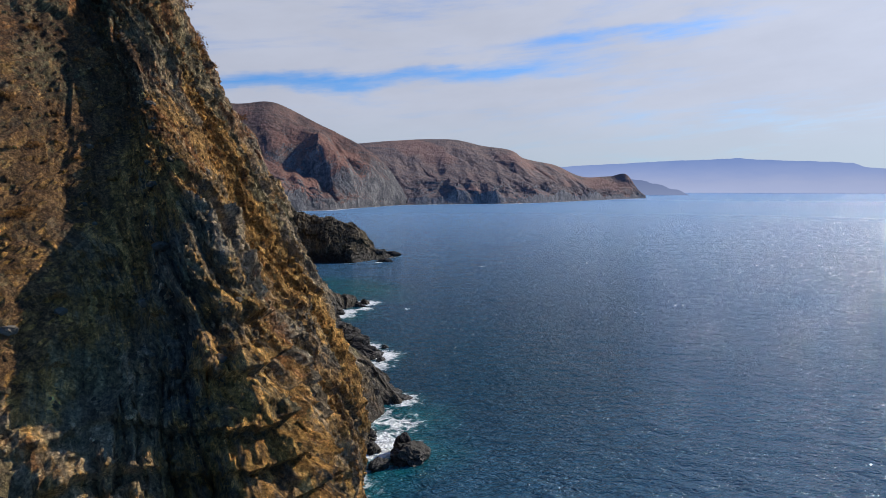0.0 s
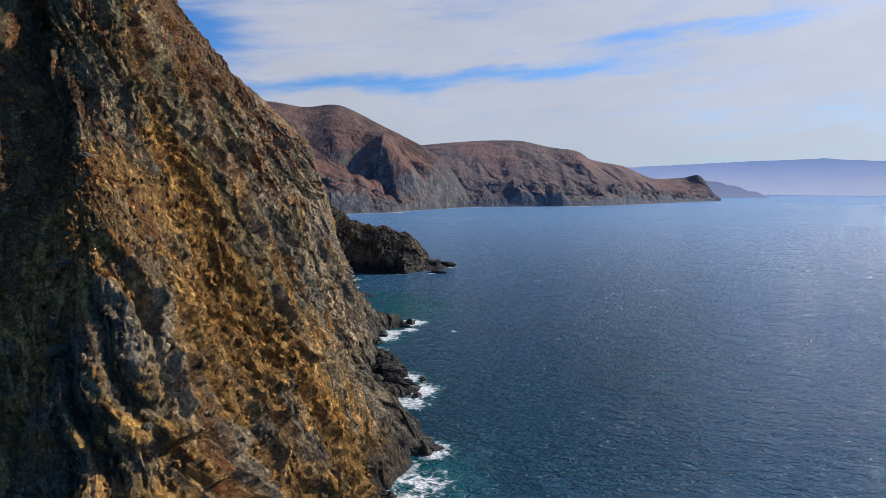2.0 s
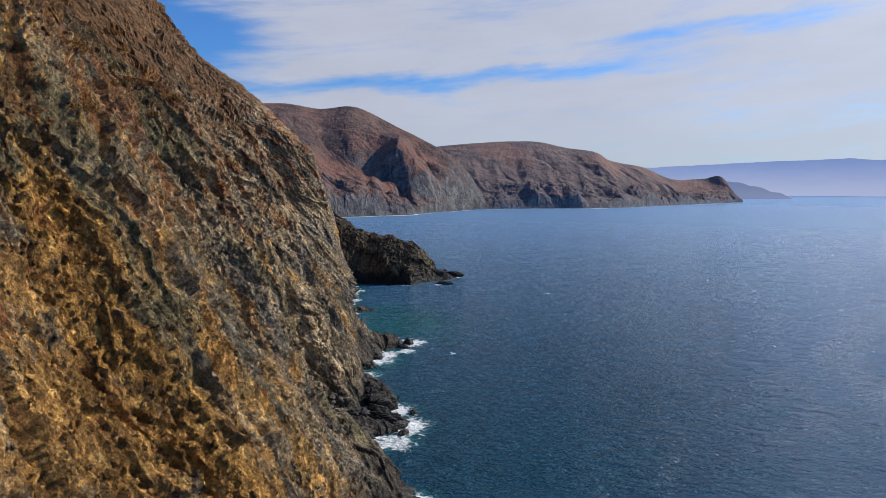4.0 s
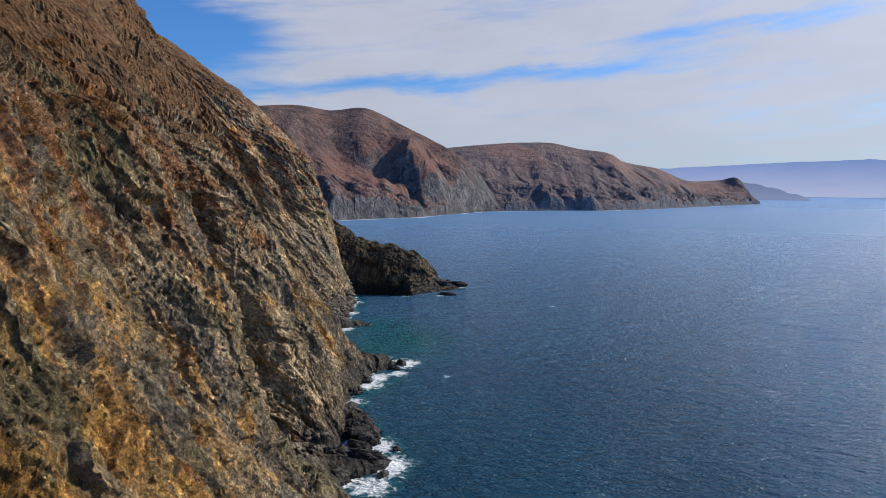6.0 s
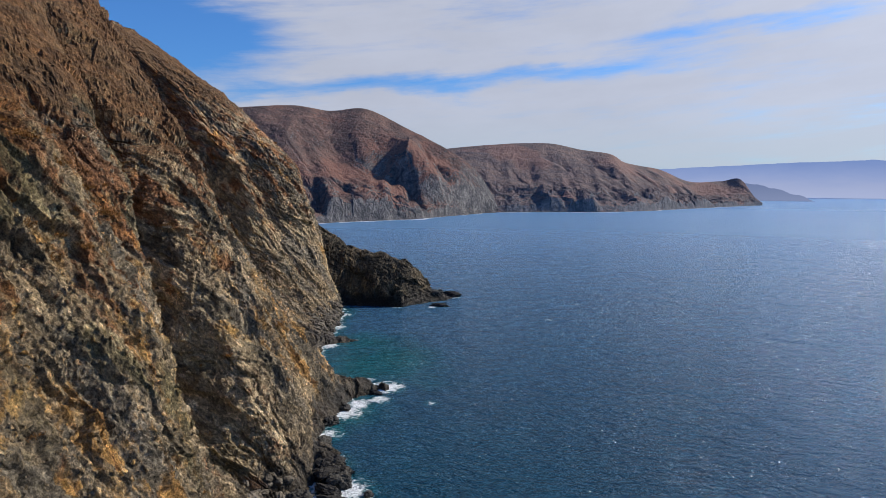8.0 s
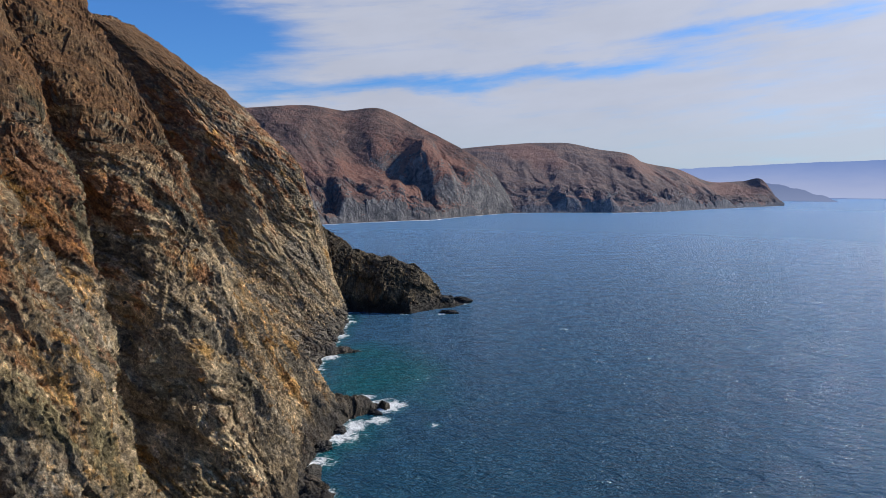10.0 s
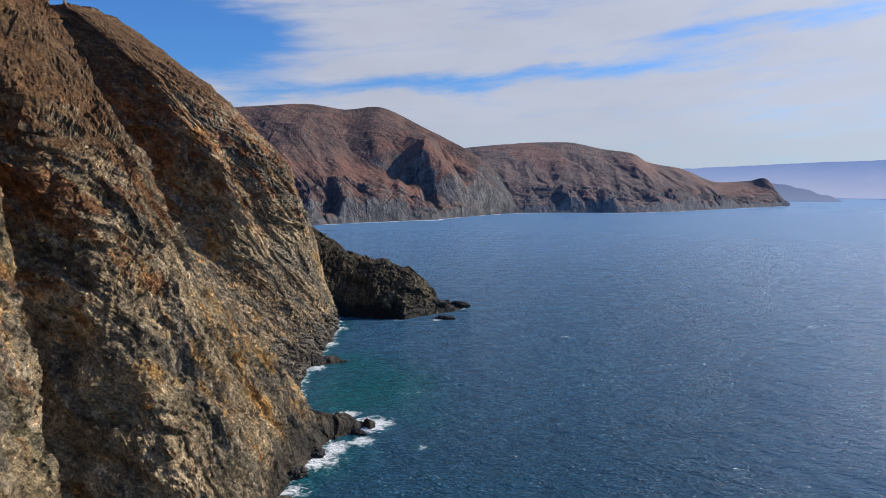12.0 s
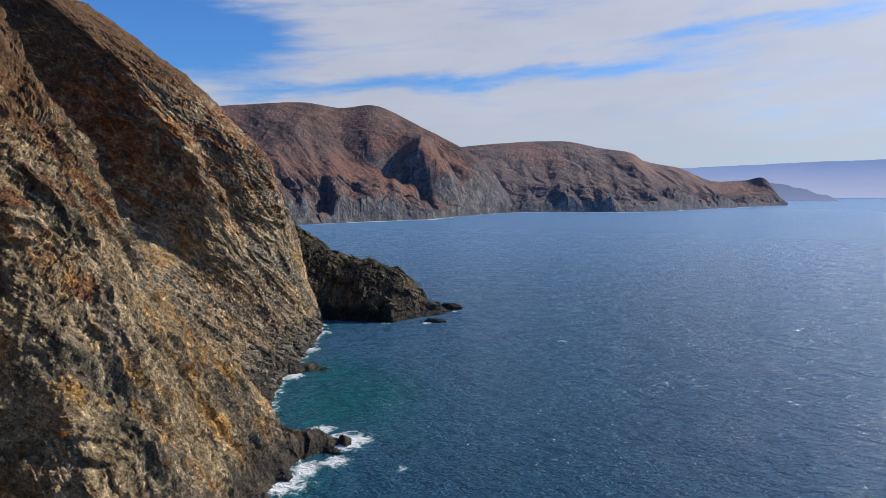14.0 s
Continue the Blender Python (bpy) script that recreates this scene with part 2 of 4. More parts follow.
def sea_material():
    mat, n = material("sea_water")
    place = n.add("ShaderNodeNewGeometry").outputs["Position"]
    surf = n.add("ShaderNodeAttribute", attribute_name="surf").outputs["Fac"]
    shoal = n.add("ShaderNodeAttribute", attribute_name="shoal").outputs["Fac"]
    # wind ripples on a low swell, steepened near the flight to suit its view
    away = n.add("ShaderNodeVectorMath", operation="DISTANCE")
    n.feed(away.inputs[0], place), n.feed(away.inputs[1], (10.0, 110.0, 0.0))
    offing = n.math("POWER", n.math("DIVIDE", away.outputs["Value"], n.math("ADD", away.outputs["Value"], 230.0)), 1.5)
    rougher = n.math("ADD", 1.3, n.math("MULTIPLY", n.math("SUBTRACT", 1.0, offing), 1.6))
    turn = n.add("ShaderNodeMapping", Vector=place, Rotation=(0, 0, radians(-20)), Scale=(0.55, 1.0, 1.0)).outputs[0]
    ripple = n.noise(turn, 1.1, 3.0, 0.55, distortion=0.5)
    ripple = n.math("SUBTRACT", 1.0, n.math("ABSOLUTE", n.math("SUBTRACT", n.math("MULTIPLY", ripple, 2.0), 1.0)))
    chop = n.noise(turn, 0.33, 4.0, 0.55, distortion=0.4)
    swell = n.noise(turn, 0.05, 3.0, 0.5)
    roll = n.noise(turn, 0.11, 4.0, 0.6, distortion=0.3)
    lift = n.math("ADD", n.math("ADD", n.math("MULTIPLY", ripple, 0.24), n.math("MULTIPLY", n.noise(turn, 4.0, 3.0, 0.6), 0.05)), n.math("ADD", n.math("MULTIPLY", chop, 0.62), n.math("ADD", n.math("MULTIPLY", swell, 0.22), n.math("MULTIPLY", n.math("SUBTRACT", roll, 0.5), n.math("MULTIPLY", offing, 5.0)))))
    normal = n.bump(n.math("MULTIPLY", n.math("SUBTRACT", lift, 0.625), rougher), 1.0, 1.0)
    patch = n.noise(place, 0.012, 4.0, 0.55)
    deep = n.mix(n.smooth(patch, 0.35, 0.65), (0.0012, 0.038, 0.072), (0.0020, 0.051, 0.092))
    # haze over the far water is painted in: the colour pales with distance
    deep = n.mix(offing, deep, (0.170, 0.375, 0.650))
    green = n.mix(n.noise(place, 0.12, 4.0), (0.004, 0.078, 0.098), (0.008, 0.132, 0.158))
    edge = n.math("ADD", shoal, n.math("MULTIPLY", n.math("SUBTRACT", n.noise(place, 0.05, 5.0), 0.5), 0.8))
    colour = n.mix(n.math("MULTIPLY", n.smooth(edge, 0.30, 1.0), 0.9), deep, green)
    # broken foam where the swell meets rock
    bent = n.vec("ADD", place, n.vec("MULTIPLY", n.noise(place, 0.45, 4.0, out="Color"), (2.5, 2.5, 0.0)))
    lace = n.add("ShaderNodeTexVoronoi", Vector=bent, Scale=0.50, feature="DISTANCE_TO_EDGE").outputs["Distance"]
    veil = n.noise(bent, 0.42, 8.0, 0.74, distortion=0.8)
    foam = n.math("ADD", surf, n.math("MULTIPLY", n.math("SUBTRACT", veil, 0.5), 1.5))
    foam = n.math("ADD", foam, n.smooth(lace, 0.20, 0.0, -0.07, 0.07))
    foam = n.smooth(foam, 0.48, 0.85)
    colour = n.mix(n.smooth(surf, 0.15, 0.75, 0.0, 0.42), colour, (0.02, 0.16, 0.165))
    colour = n.mix(foam, colour, (0.78, 0.82, 0.83))
    rough = n.math("ADD", n.math("ADD", 0.09, n.math("MULTIPLY", offing, 0.22)), n.math("MULTIPLY", foam, 0.6))
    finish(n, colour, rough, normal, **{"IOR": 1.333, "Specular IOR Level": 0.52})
    return mat


def shrub_material(name, dark, light):
    mat, n = material(name)
    luck = n.add("ShaderNodeObjectInfo").outputs["Random"]
    leaf = n.add("ShaderNodeNewGeometry").outputs["Random Per Island"]
    tone = n.math("ADD", n.math("MULTIPLY", luck, 0.4), n.math("MULTIPLY", leaf, 0.6))
    finish(n, n.mix(tone, dark, light), 0.9, **{"Specular IOR Level": 0.1})
    return mat


def boulder_material(name, dark, light):
    """A loose stone: one tone to a stone, with grain and lighter worn faces."""
    mat, n = material(name)
    place = n.add("ShaderNodeNewGeometry").outputs["Position"]
    z = n.split(place)[2]
    luck = n.add("ShaderNodeObjectInfo").outputs["Random"]
    fine = n.noise(place, 1.2, 6.0, 0.65)
    grain = n.noise(place, 7.0, 5.0, 0.7)
    tone = n.math("ADD", n.math("MULTIPLY", luck, 0.45), n.math("MULTIPLY", fine, 0.6))
    colour = n.mix(n.smooth(tone, 0.2, 0.85), dark, light)
    wet = n.smooth(n.math("ADD", z, n.math("MULTIPLY", fine, 1.2)), 2.6, 1.0)
    colour = n.mix(n.math("MULTIPLY", wet, 0.8), colour, (0.016, 0.015, 0.014))
    normal = n.bump(grain, 0.6, 0.15, n.bump(fine, 0.9, 0.4))
    finish(n, colour, n.math("SUBTRACT", 0.9, n.math("MULTIPLY", wet, 0.5)), normal, **{"Specular IOR Level": 0.3})
    return mat


ROCK = rock_material("cliff_rock", dark=0.9)
CHIP_ROCK = rock_material("broken_rock", dark=0.9, loose_chips=True)
# cliff rock again, its colour darkened to stand in for the headland's shade
SHADED_ROCK = rock_material("headland_rock_shaded", warm=0.1, dark=0.22)
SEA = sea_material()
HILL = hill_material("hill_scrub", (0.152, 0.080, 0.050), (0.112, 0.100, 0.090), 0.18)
HILL_FAR = hill_material("hill_scrub_hazed", (0.180, 0.104, 0.066), (0.135, 0.122, 0.112), 0.30)
SEA_ROCK = boulder_material("sea_rock", (0.022, 0.020, 0.019), (0.065, 0.060, 0.050))
STONE = boulder_material("stone", (0.055, 0.046, 0.034), (0.21, 0.18, 0.135))
DRY_SHRUB = shrub_material("dry_shrub", (0.10, 0.040, 0.012), (0.34, 0.165, 0.045))
GREEN_SHRUB = shrub_material("green_shrub", (0.028, 0.032, 0.012), (0.115, 0.105, 0.035))
TWIG = shrub_material("twig", (0.05, 0.035, 0.022), (0.12, 0.085, 0.055))


# ---- noise and mesh helpers ----
def hashed(ix, iy, iz, seed):
    h = (ix.astype(np.uint32) * np.uint32(374761393) + iy.astype(np.uint32) * np.uint32(668265263)
         + iz.astype(np.uint32) * np.uint32(2147483647) + np.uint32(seed * 974711 + 12345))
    h = (h ^ (h >> np.uint32(13))) * np.uint32(1274126177)
    h = (h ^ (h >> np.uint32(16))) * np.uint32(2246822519)
    return ((h ^ (h >> np.uint32(15))) & np.uint32(0xFFFFFF)).astype(np.float64) / 16777216.0


def value_noise(p, seed):
    """Smooth noise from -1 to 1 at points p (N, 3)."""
    base = np.floor(p)
    f = p - base
    f = f * f * f * (f * (f * 6 - 15) + 10)
    i = base.astype(np.int64)
    out = 0.0
    for a in (0, 1):
        for b in (0, 1):
            for c in (0, 1):
                w = (f[:, 0] if a else 1 - f[:, 0]) * (f[:, 1] if b else 1 - f[:, 1]) * (f[:, 2] if c else 1 - f[:, 2])
                out = out + w * hashed(i[:, 0] + a, i[:, 1] + b, i[:, 2] + c, seed)
    return out * 2 - 1


def fbm(p, octaves, seed, ridged=False):
    total, size, norm = 0.0, 1.0, 0.0
    for k in range(octaves):
        v = value_noise(p * 2.03**k + 17.3 * k, seed + k)
        total = total + size * ((1 - 2 * np.abs(v)) if ridged else v)
        norm, size = norm + size, size * 0.5
    return total / norm


def facets(p, seed, jump=0.48):
    """Broken blocks: each cell is a tilted plane of its own height."""
    i = np.floor(p - 0.5).astype(np.int64)
    best, out = np.full(len(p), 9e9), np.zeros(len(p))
    for a in (0, 1):
        for b in (0, 1):
            for c in (0, 1):
                ix, iy, iz = i[:, 0] + a, i[:, 1] + b, i[:, 2] + c
                jx, jy, jz = (hashed(ix, iy, iz, seed + k) for k in (1, 2, 3))
                dx, dy, dz = p[:, 0] - ix - 0.15 - 0.7 * jx, p[:, 1] - iy - 0.15 - 0.7 * jy, p[:, 2] - iz - 0.15 - 0.7 * jz
                far = dx * dx + dy * dy + dz * dz
                h = hashed(ix, iy, iz, seed + 4) * 2 - 1
                tilt = (jy - 0.5) * dx + (jz - 0.5) * dy + (jx - 0.5) * dz
                near = far < best
                best = np.where(near, far, best)
                out = np.where(near, jump * h + 1.8 * tilt, out)
    return out


def blocks(p, seed):
    """Chipped lumps that meet in sharp creases, about -0.5 to 0.5."""
    i = np.floor(p - 0.5).astype(np.int64)
    out = np.full(len(p), -9.0)
    for a in (0, 1):
        for b in (0, 1):
            for c in (0, 1):
                ix, iy, iz = i[:, 0] + a, i[:, 1] + b, i[:, 2] + c
                jx, jy, jz = (hashed(ix, iy, iz, seed + k) for k in (1, 2, 3))
                dx, dy, dz = p[:, 0] - ix - 0.15 - 0.7 * jx, p[:, 1] - iy - 0.15 - 0.7 * jy, p[:, 2] - iz - 0.15 - 0.7 * jz
                h = hashed(ix, iy, iz, seed + 4) - 0.5
                out = np.maximum(out, 0.7 * h + 1.5 * ((jy - 0.5) * dx + (jz - 0.5) * dy + (jx - 0.5) * dz) - 0.9 * (dx * dx + dy * dy + dz * dz))
    return out


def curve_through(knots, values, at):
    """A smooth curve through rows of values at the knots."""
    knots, values = np.asarray(knots, float), np.asarray(values, float)
    slope = np.gradient(values, knots, axis=0)
    k = np.clip(np.searchsorted(knots, at) - 1, 0, len(knots) - 2)
    h = knots[k + 1] - knots[k]
    t = (at - knots[k]) / h
    shape = (-1,) + (1,) * (values.ndim - 1)
    t, h = t.reshape(shape), h.reshape(shape)
    return ((2 * t**3 - 3 * t**2 + 1) * values[k] + (t**3 - 2 * t**2 + t) * h * slope[k]
            + (3 * t**2 - 2 * t**3) * values[k + 1] + (t**3 - t**2) * h * slope[k + 1])


def grid_mesh(name, points, mat, smooth=False, closed=False):
    """A mesh from a (rows, columns, 3) lattice."""
    rows, cols = points.shape[:2]
    mesh = bpy.data.meshes.new(name)
    ids = np.arange(rows * cols).reshape(rows, cols)
    quads = np.stack([ids[:-1, :-1], ids[:-1, 1:], ids[1:, 1:], ids[1:, :-1]], -1).reshape(-1, 4)
    if closed:
        quads = np.concatenate([quads, np.stack([ids[:-1, -1], ids[:-1, 0], ids[1:, 0], ids[1:, -1]], -1)])
    mesh.vertices.add(rows * cols), mesh.loops.add(quads.size), mesh.polygons.add(len(quads))
    mesh.vertices.foreach_set("co", points.reshape(-1, 3).astype(np.float32).ravel())
    mesh.loops.foreach_set("vertex_index", quads.astype(np.int32).ravel())
    mesh.polygons.foreach_set("loop_start", np.arange(0, quads.size, 4, dtype=np.int32))
    mesh.polygons.foreach_set("use_smooth", np.full(len(quads), smooth))
    mesh.update(calc_edges=True)
    mesh.materials.append(mat)
    return new(name, mesh)


def set_fall(ob, values):
    """Distance along the shore, by which the rock's streaks lie."""
    layer = ob.data.attributes.new("fall", "FLOAT", "POINT")
    layer.data.foreach_set("value", np.asarray(values, np.float32))


def normals_of(points):
    du, dv = np.gradient(points, axis=1), np.gradient(points, axis=0)
    n = np.cross(du, dv)
    return n / (np.linalg.norm(n, axis=-1, keepdims=True) + 1e-9)


def blurred(values, times, axis=0):
    for _ in range(times):
        pad = np.pad(values, [(1, 1) if a == axis else (0, 0) for a in range(values.ndim)], mode="edge")
        n = values.shape[axis]
        values = (pad.take(range(0, n), axis) + 2 * values + pad.take(range(2, n + 2), axis)) / 4
    return values


def step(v, low, high):
    t = np.clip((v - low) / (high - low), 0, 1)
    return t * t * (3 - 2 * t)


# ---- the cliff ----
# ribs of the coast: foot x, y; heading inland x, y; setback at heights 15, 35, 60, 90 and 120 m
LEVELS = [-4, 0, 15, 35, 60, 90, 120]
RIBS = [
    (-70, -12, -0.3, 0.95, 9, 24, 41, 61, 90),
    (-32, 2, -0.38, 0.92, 9.6, 25, 43, 63, 90),
    (-18, 12, -0.42, 0.91, 9, 24, 43.5, 62, 90),
    (-12, 18.5, -0.43, 0.9, 8.5, 23.5, 44, 60, 90),
    (-9.5, 25, -0.55, 0.835, 5, 16, 41, 60, 92),
    (-7, 31, -0.72, 0.69, 2, 12, 38, 61, 95),
    (-8.5, 45, -0.88, 0.45, 1.5, 11.3, 23, 50, 90),
    (-9, 60, -0.95, 0.3, 1.4, 9.8, 25.5, 57, 97),
    (-13, 80, -1, 0.2, 3.6, 14.6, 30.5, 65, 106),
    (-10.5, 97, -1, 0.12, 12.0, 16, 35, 69, 110),
    (-19, 105, -1, 0.12, 9, 17.5, 33, 66, 108),
    (-20.5, 113.5, -0.95, 0.32, 24, 28.5, 36, 60, 106),
    (-22, 119, -0.97, 0.22, 32, 55, 70, 86, 118),
    (-25, 124.5, -0.95, 0.28, 13, 37, 57, 78, 114),
    (-24, 128, -0.93, 0.36, 8, 23, 43, 71, 113),
    (-23.5, 131, -0.9, 0.43, 8, 22, 41, 71, 114),
    (-30, 150, -1, 0.1, 6.5, 19.5, 35, 66, 120),
    (-30, 165, -1, 0.0, 10, 23, 37, 66, 120),
    (-31, 176, -0.98, -0.17, 12, 29, 42, 68, 122),
    (-42, 188, -1, 0.0, 22, 40, 64, 96, 132),
    (-49, 203, -1, 0.0, 26, 54, 84, 112, 142),
    (-53, 218, -1, 0.05, 26, 64, 98, 122, 146),
    (-55, 230, -0.98, 0.2, 23, 55, 86, 111, 136),
    (-57, 239, -1, 0.2, 18, 34, 47, 75, 114),
    (-60, 252, -1, 0.05, 15, 26, 39, 68, 108),
    (-64, 266, -1, 0.05, 7.5, 12, 20, 55, 100),
    (-68, 278, -1, 0.05, 6, 11, 24, 54, 98),
    (-72, 292, -1, 0.0, 8, 15, 31, 68, 110),
    (-80, 320, -1, 0, 12, 28, 44, 76, 118),
    (-110, 400, -1, 0, 16, 30, 50, 80, 115),
]


def make_cliff():
    ribs = np.array(RIBS, float)
    heads = ribs[:, 2:4] / np.linalg.norm(ribs[:, 2:4], axis=1, keepdims=True)
    along = np.r_[0, np.cumsum(np.linalg.norm(np.diff(ribs[:, :2], axis=0), axis=1))]
    # columns are close together where the coast is near the flight
    grow = [(0, 1.0), (along[1], 0.5), (along[2], 0.30), (along[3], 0.20), (along[5], 0.17), (along[10], 0.22), (along[18], 0.30), (along[24], 0.45), (along[-1], 2.5)]
    # and where the flanks of a gully run far inland
    fine = np.linspace(0, along[-1], 1500)
    reach = [np.linalg.norm(np.gradient(curve_through(along, ribs[:, :2] + heads * ribs[:, k:k + 1], fine), fine, axis=0), axis=1) for k in (4, 5, 6)]
    pace = np.clip(np.max(reach, axis=0), 1.0, 8.0)
    u, cols = 0.0, []
    while u < along[-1]:
        cols.append(u)
        u += np.interp(u, [g[0] for g in grow], [g[1] for g in grow]) * 1.15 / np.interp(u, fine, pace)
    cols = np.array(cols)
    zs = np.r_[np.arange(-3, 58, 0.21), np.arange(58, 120.1, 0.5)]
    setback = np.column_stack([np.full(len(ribs), -3.0), np.zeros(len(ribs)), ribs[:, 4:]])
    profile = np.array([np.interp(zs, LEVELS, s) for s in setback])           # ribs x heights
    profile = blurred(profile, 120, axis=1)
    foot, head, back = (curve_through(along, v, cols) for v in (ribs[:, :2], heads, profile))
    base = np.empty((len(zs), len(cols), 3))
    base[..., :2] = foot[None] + head[None] * back.T[..., None]
    base[..., 2] = np.where(zs > 112, 112 + (zs - 112) * 0.6, zs)[:, None]
    # fold the sheet into buttresses, beds and blocks
    flat = base.reshape(-1, 3)
    n = normals_of(base)
    lean = n[..., 2].ravel()
    rocky = 1 - 0.72 * step(np.abs(lean), 0.55, 0.85) * step(flat[:, 2], 25, 60)
    q = flat @ np.array(Euler((radians(-28), radians(24), 0)).to_matrix()).T * (1, 1, 0.45)
    warp = np.stack([fbm(flat / 7.0 + k * 31, 2, 50 + k) for k in range(3)], 1)
    q = q + 1.5 * warp
    push = 1.0 * fbm(q / 15.0, 3, 3) + 0.5 * fbm(q / 6.0, 3, 9, ridged=True)
    r = flat + 0.8 * warp
    # ribs and runnels follow the fall of the slope
    shore = np.tile(cols, len(zs))
    fall = shore + 0.25 * flat[:, 2] + 1.6 * warp[:, 1]
    lanes = np.stack([fall / 6.5, flat[:, 2] / 34.0, 0 * fall], 1)
    spurs = 1.25 * fbm(lanes, 2, 91, ridged=True) + 0.7 * fbm(lanes * (2.7, 2.2, 1), 3, 95, ridged=True)
    # the slope of loose stones by the first spur is smoother
    slide = step(-flat[:, 0], 15, 19) * (1 - step(flat[:, 1], 45, 53)) * step(flat[:, 2], 20, 25)
    rocky = rocky * (1 - 0.75 * slide)
    push = (push + 1.4 * slide) * (1 - 0.6 * slide) - 1.4 * slide
    push = push + (0.25 + 0.75 * rocky) * (1 - 0.8 * slide) * (1 - 0.6 * step(flat[:, 1], 185, 215)) * spurs
    # slabs and blocks with flat faces, longer down the slope than across it
    slab = np.stack([fall, 0.42 * flat[:, 2] + 0.35 * shore, 0.3 * flat[:, 0]], 1) + 0.5 * warp
    push = push + rocky * (1.2 * facets(slab / 7.5, 19, 0.25) + 0.85 * facets(slab / 3.3, 21, 0.36) + 0.50 * facets(slab / 1.6, 35, 0.40) - 0.30 * blocks(q / 2.3, 31))
    push = push + (0.3 + 0.7 * rocky) * (0.30 * facets(r / 0.95, 41, 0.45) + 0.17 * facets(r / 0.5, 45, 0.5) + 0.25 * blocks(r / 1.3, 61))
    # the wall of the gully is plainer
    push = push * (1 - 0.45 * step(flat[:, 1], 117, 121) * (1 - step(flat[:, 1], 134, 140)) * step(-flat[:, 0], 32, 38))
    push = push * (1 - 0.5 * step(flat[:, 1], 205, 215) * (1 - step(flat[:, 1], 240, 246)) * step(-flat[:, 0], 86, 98))
    # level beds at the foot of the first spur
    bed = (flat[:, 2] + 0.12 * flat[:, 0] + 1.2 * warp[:, 0]) / 2.3
    push = push + 1.4 * (np.floor(bed) + 0.4 - bed) * (1 - step(flat[:, 1], 40, 50)) * (1 - step(flat[:, 2], 24, 31)) * (1 - slide)
    push = push * np.clip((flat[:, 2] + 3) / 9, 0.25, 1)
    made = base + n * push.reshape(base.shape[:2])[..., None]
    ob = grid_mesh("cliff", made, ROCK)
    set_fall(ob, fall)
    tagged(ob, "steep broken sea cliff of grey and ochre rock with brown soil above", "cliff", kind="structure")
    return made


CLIFF = make_cliff()


def make_headland():
    """A low ridge that runs out from the cliff into the sea, its shade put into the rock colour."""
    us, vs = np.arange(-108, -25, 0.42), np.arange(-1, 1.0001, 0.013)
    X, V = np.meshgrid(us, vs)
    ridge_y = np.interp(X, [-108, -66, -44, -30, -25], [293, 300, 299, 304, 310])
    wide = np.interp(X, [-108, -66, -44, -38, -32, -25], [20, 17, 15, 9, 5, 1.5])
    tall = np.interp(X, [-108, -98, -84, -74, -66, -55, -45, -40, -37, -33, -26], [54, 44, 32, 26, 22.5, 19.5, 18.5, 14, 7.5, 3.0, 0.5])
    fall = 1 - np.abs(V) ** 2.5
    P = np.stack([X, ridge_y + V * wide, tall * fall - 2.5 * np.abs(V) ** 6], -1)
    flat = P.reshape(-1, 3)
    n = normals_of(P)
    push = 2.2 * fbm(flat / 11.0, 3, 5) + 1.3 * facets(flat / (6.0, 6.0, 8.0), 71) + 0.5 * facets(flat / 1.9, 81) + 0.25 * facets(flat / 0.9, 83)
    push = push * np.clip((flat[:, 2] + 2) / 6, 0.3, 1)
    ob = grid_mesh("headland", P + n * push.reshape(X.shape)[..., None], SHADED_ROCK)
    set_fall(ob, flat[:, 0])
    tagged(ob, "low rocky headland with its shade painted in, running out from the cliff into the sea", "headland", kind="structure")


make_headland()


# ---- the sea ----
def make_sea():
    """One sheet to the horizon, finer by the shore; 'surf' and 'shoal' tell where it foams and where it is shallow."""
    xs = np.r_[-700, -400, -200, np.arange(-90, 40, 1.0), np.geomspace(40, 9000, 60)]
    ys = np.r_[-6000, -2000, -600, -200, np.arange(-40, 330, 1.0), np.geomspace(330, 9000, 60)]
    X, Y = np.meshgrid(xs, ys)
    P = np.stack([X, Y, 0 * X], -1)
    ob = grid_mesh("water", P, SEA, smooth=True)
    line = CLIFF[15, ::8, :2]
    inner = (X > -95) & (X < 41) & (Y > -41) & (Y < 331)
    pts = np.stack([X[inner], Y[inner]], 1)
    gap = np.full(len(pts), 1e9)
    for a in range(0, len(line), 40):
        gap = np.minimum(gap, np.linalg.norm(pts[:, None] - line[None, a:a + 40], axis=2).min(1))
    surf, shoal = 0.66 * np.exp(-(gap / 3.4) ** 2), 0.75 * np.exp(-(gap / 9.0) ** 2)
    for cx, cy, r, white, green in SURF:
        d = np.hypot(pts[:, 0] - cx, pts[:, 1] - cy) / r
        surf = np.maximum(surf, white * np.exp(-d ** 2))
        shoal = np.maximum(shoal, green * np.exp(-(d / 2.2) ** 2))
    for name, values in (("surf", surf), ("shoal", shoal)):
        full = np.zeros(X.shape)
        full[inner] = values
        layer = ob.data.attributes.new(name, "FLOAT", "POINT")
        layer.data.foreach_set("value", full.ravel().astype(np.float32))
    tagged(ob, "deep blue rippled sea, turquoise and foaming along the rocks", "sea", kind="structure")


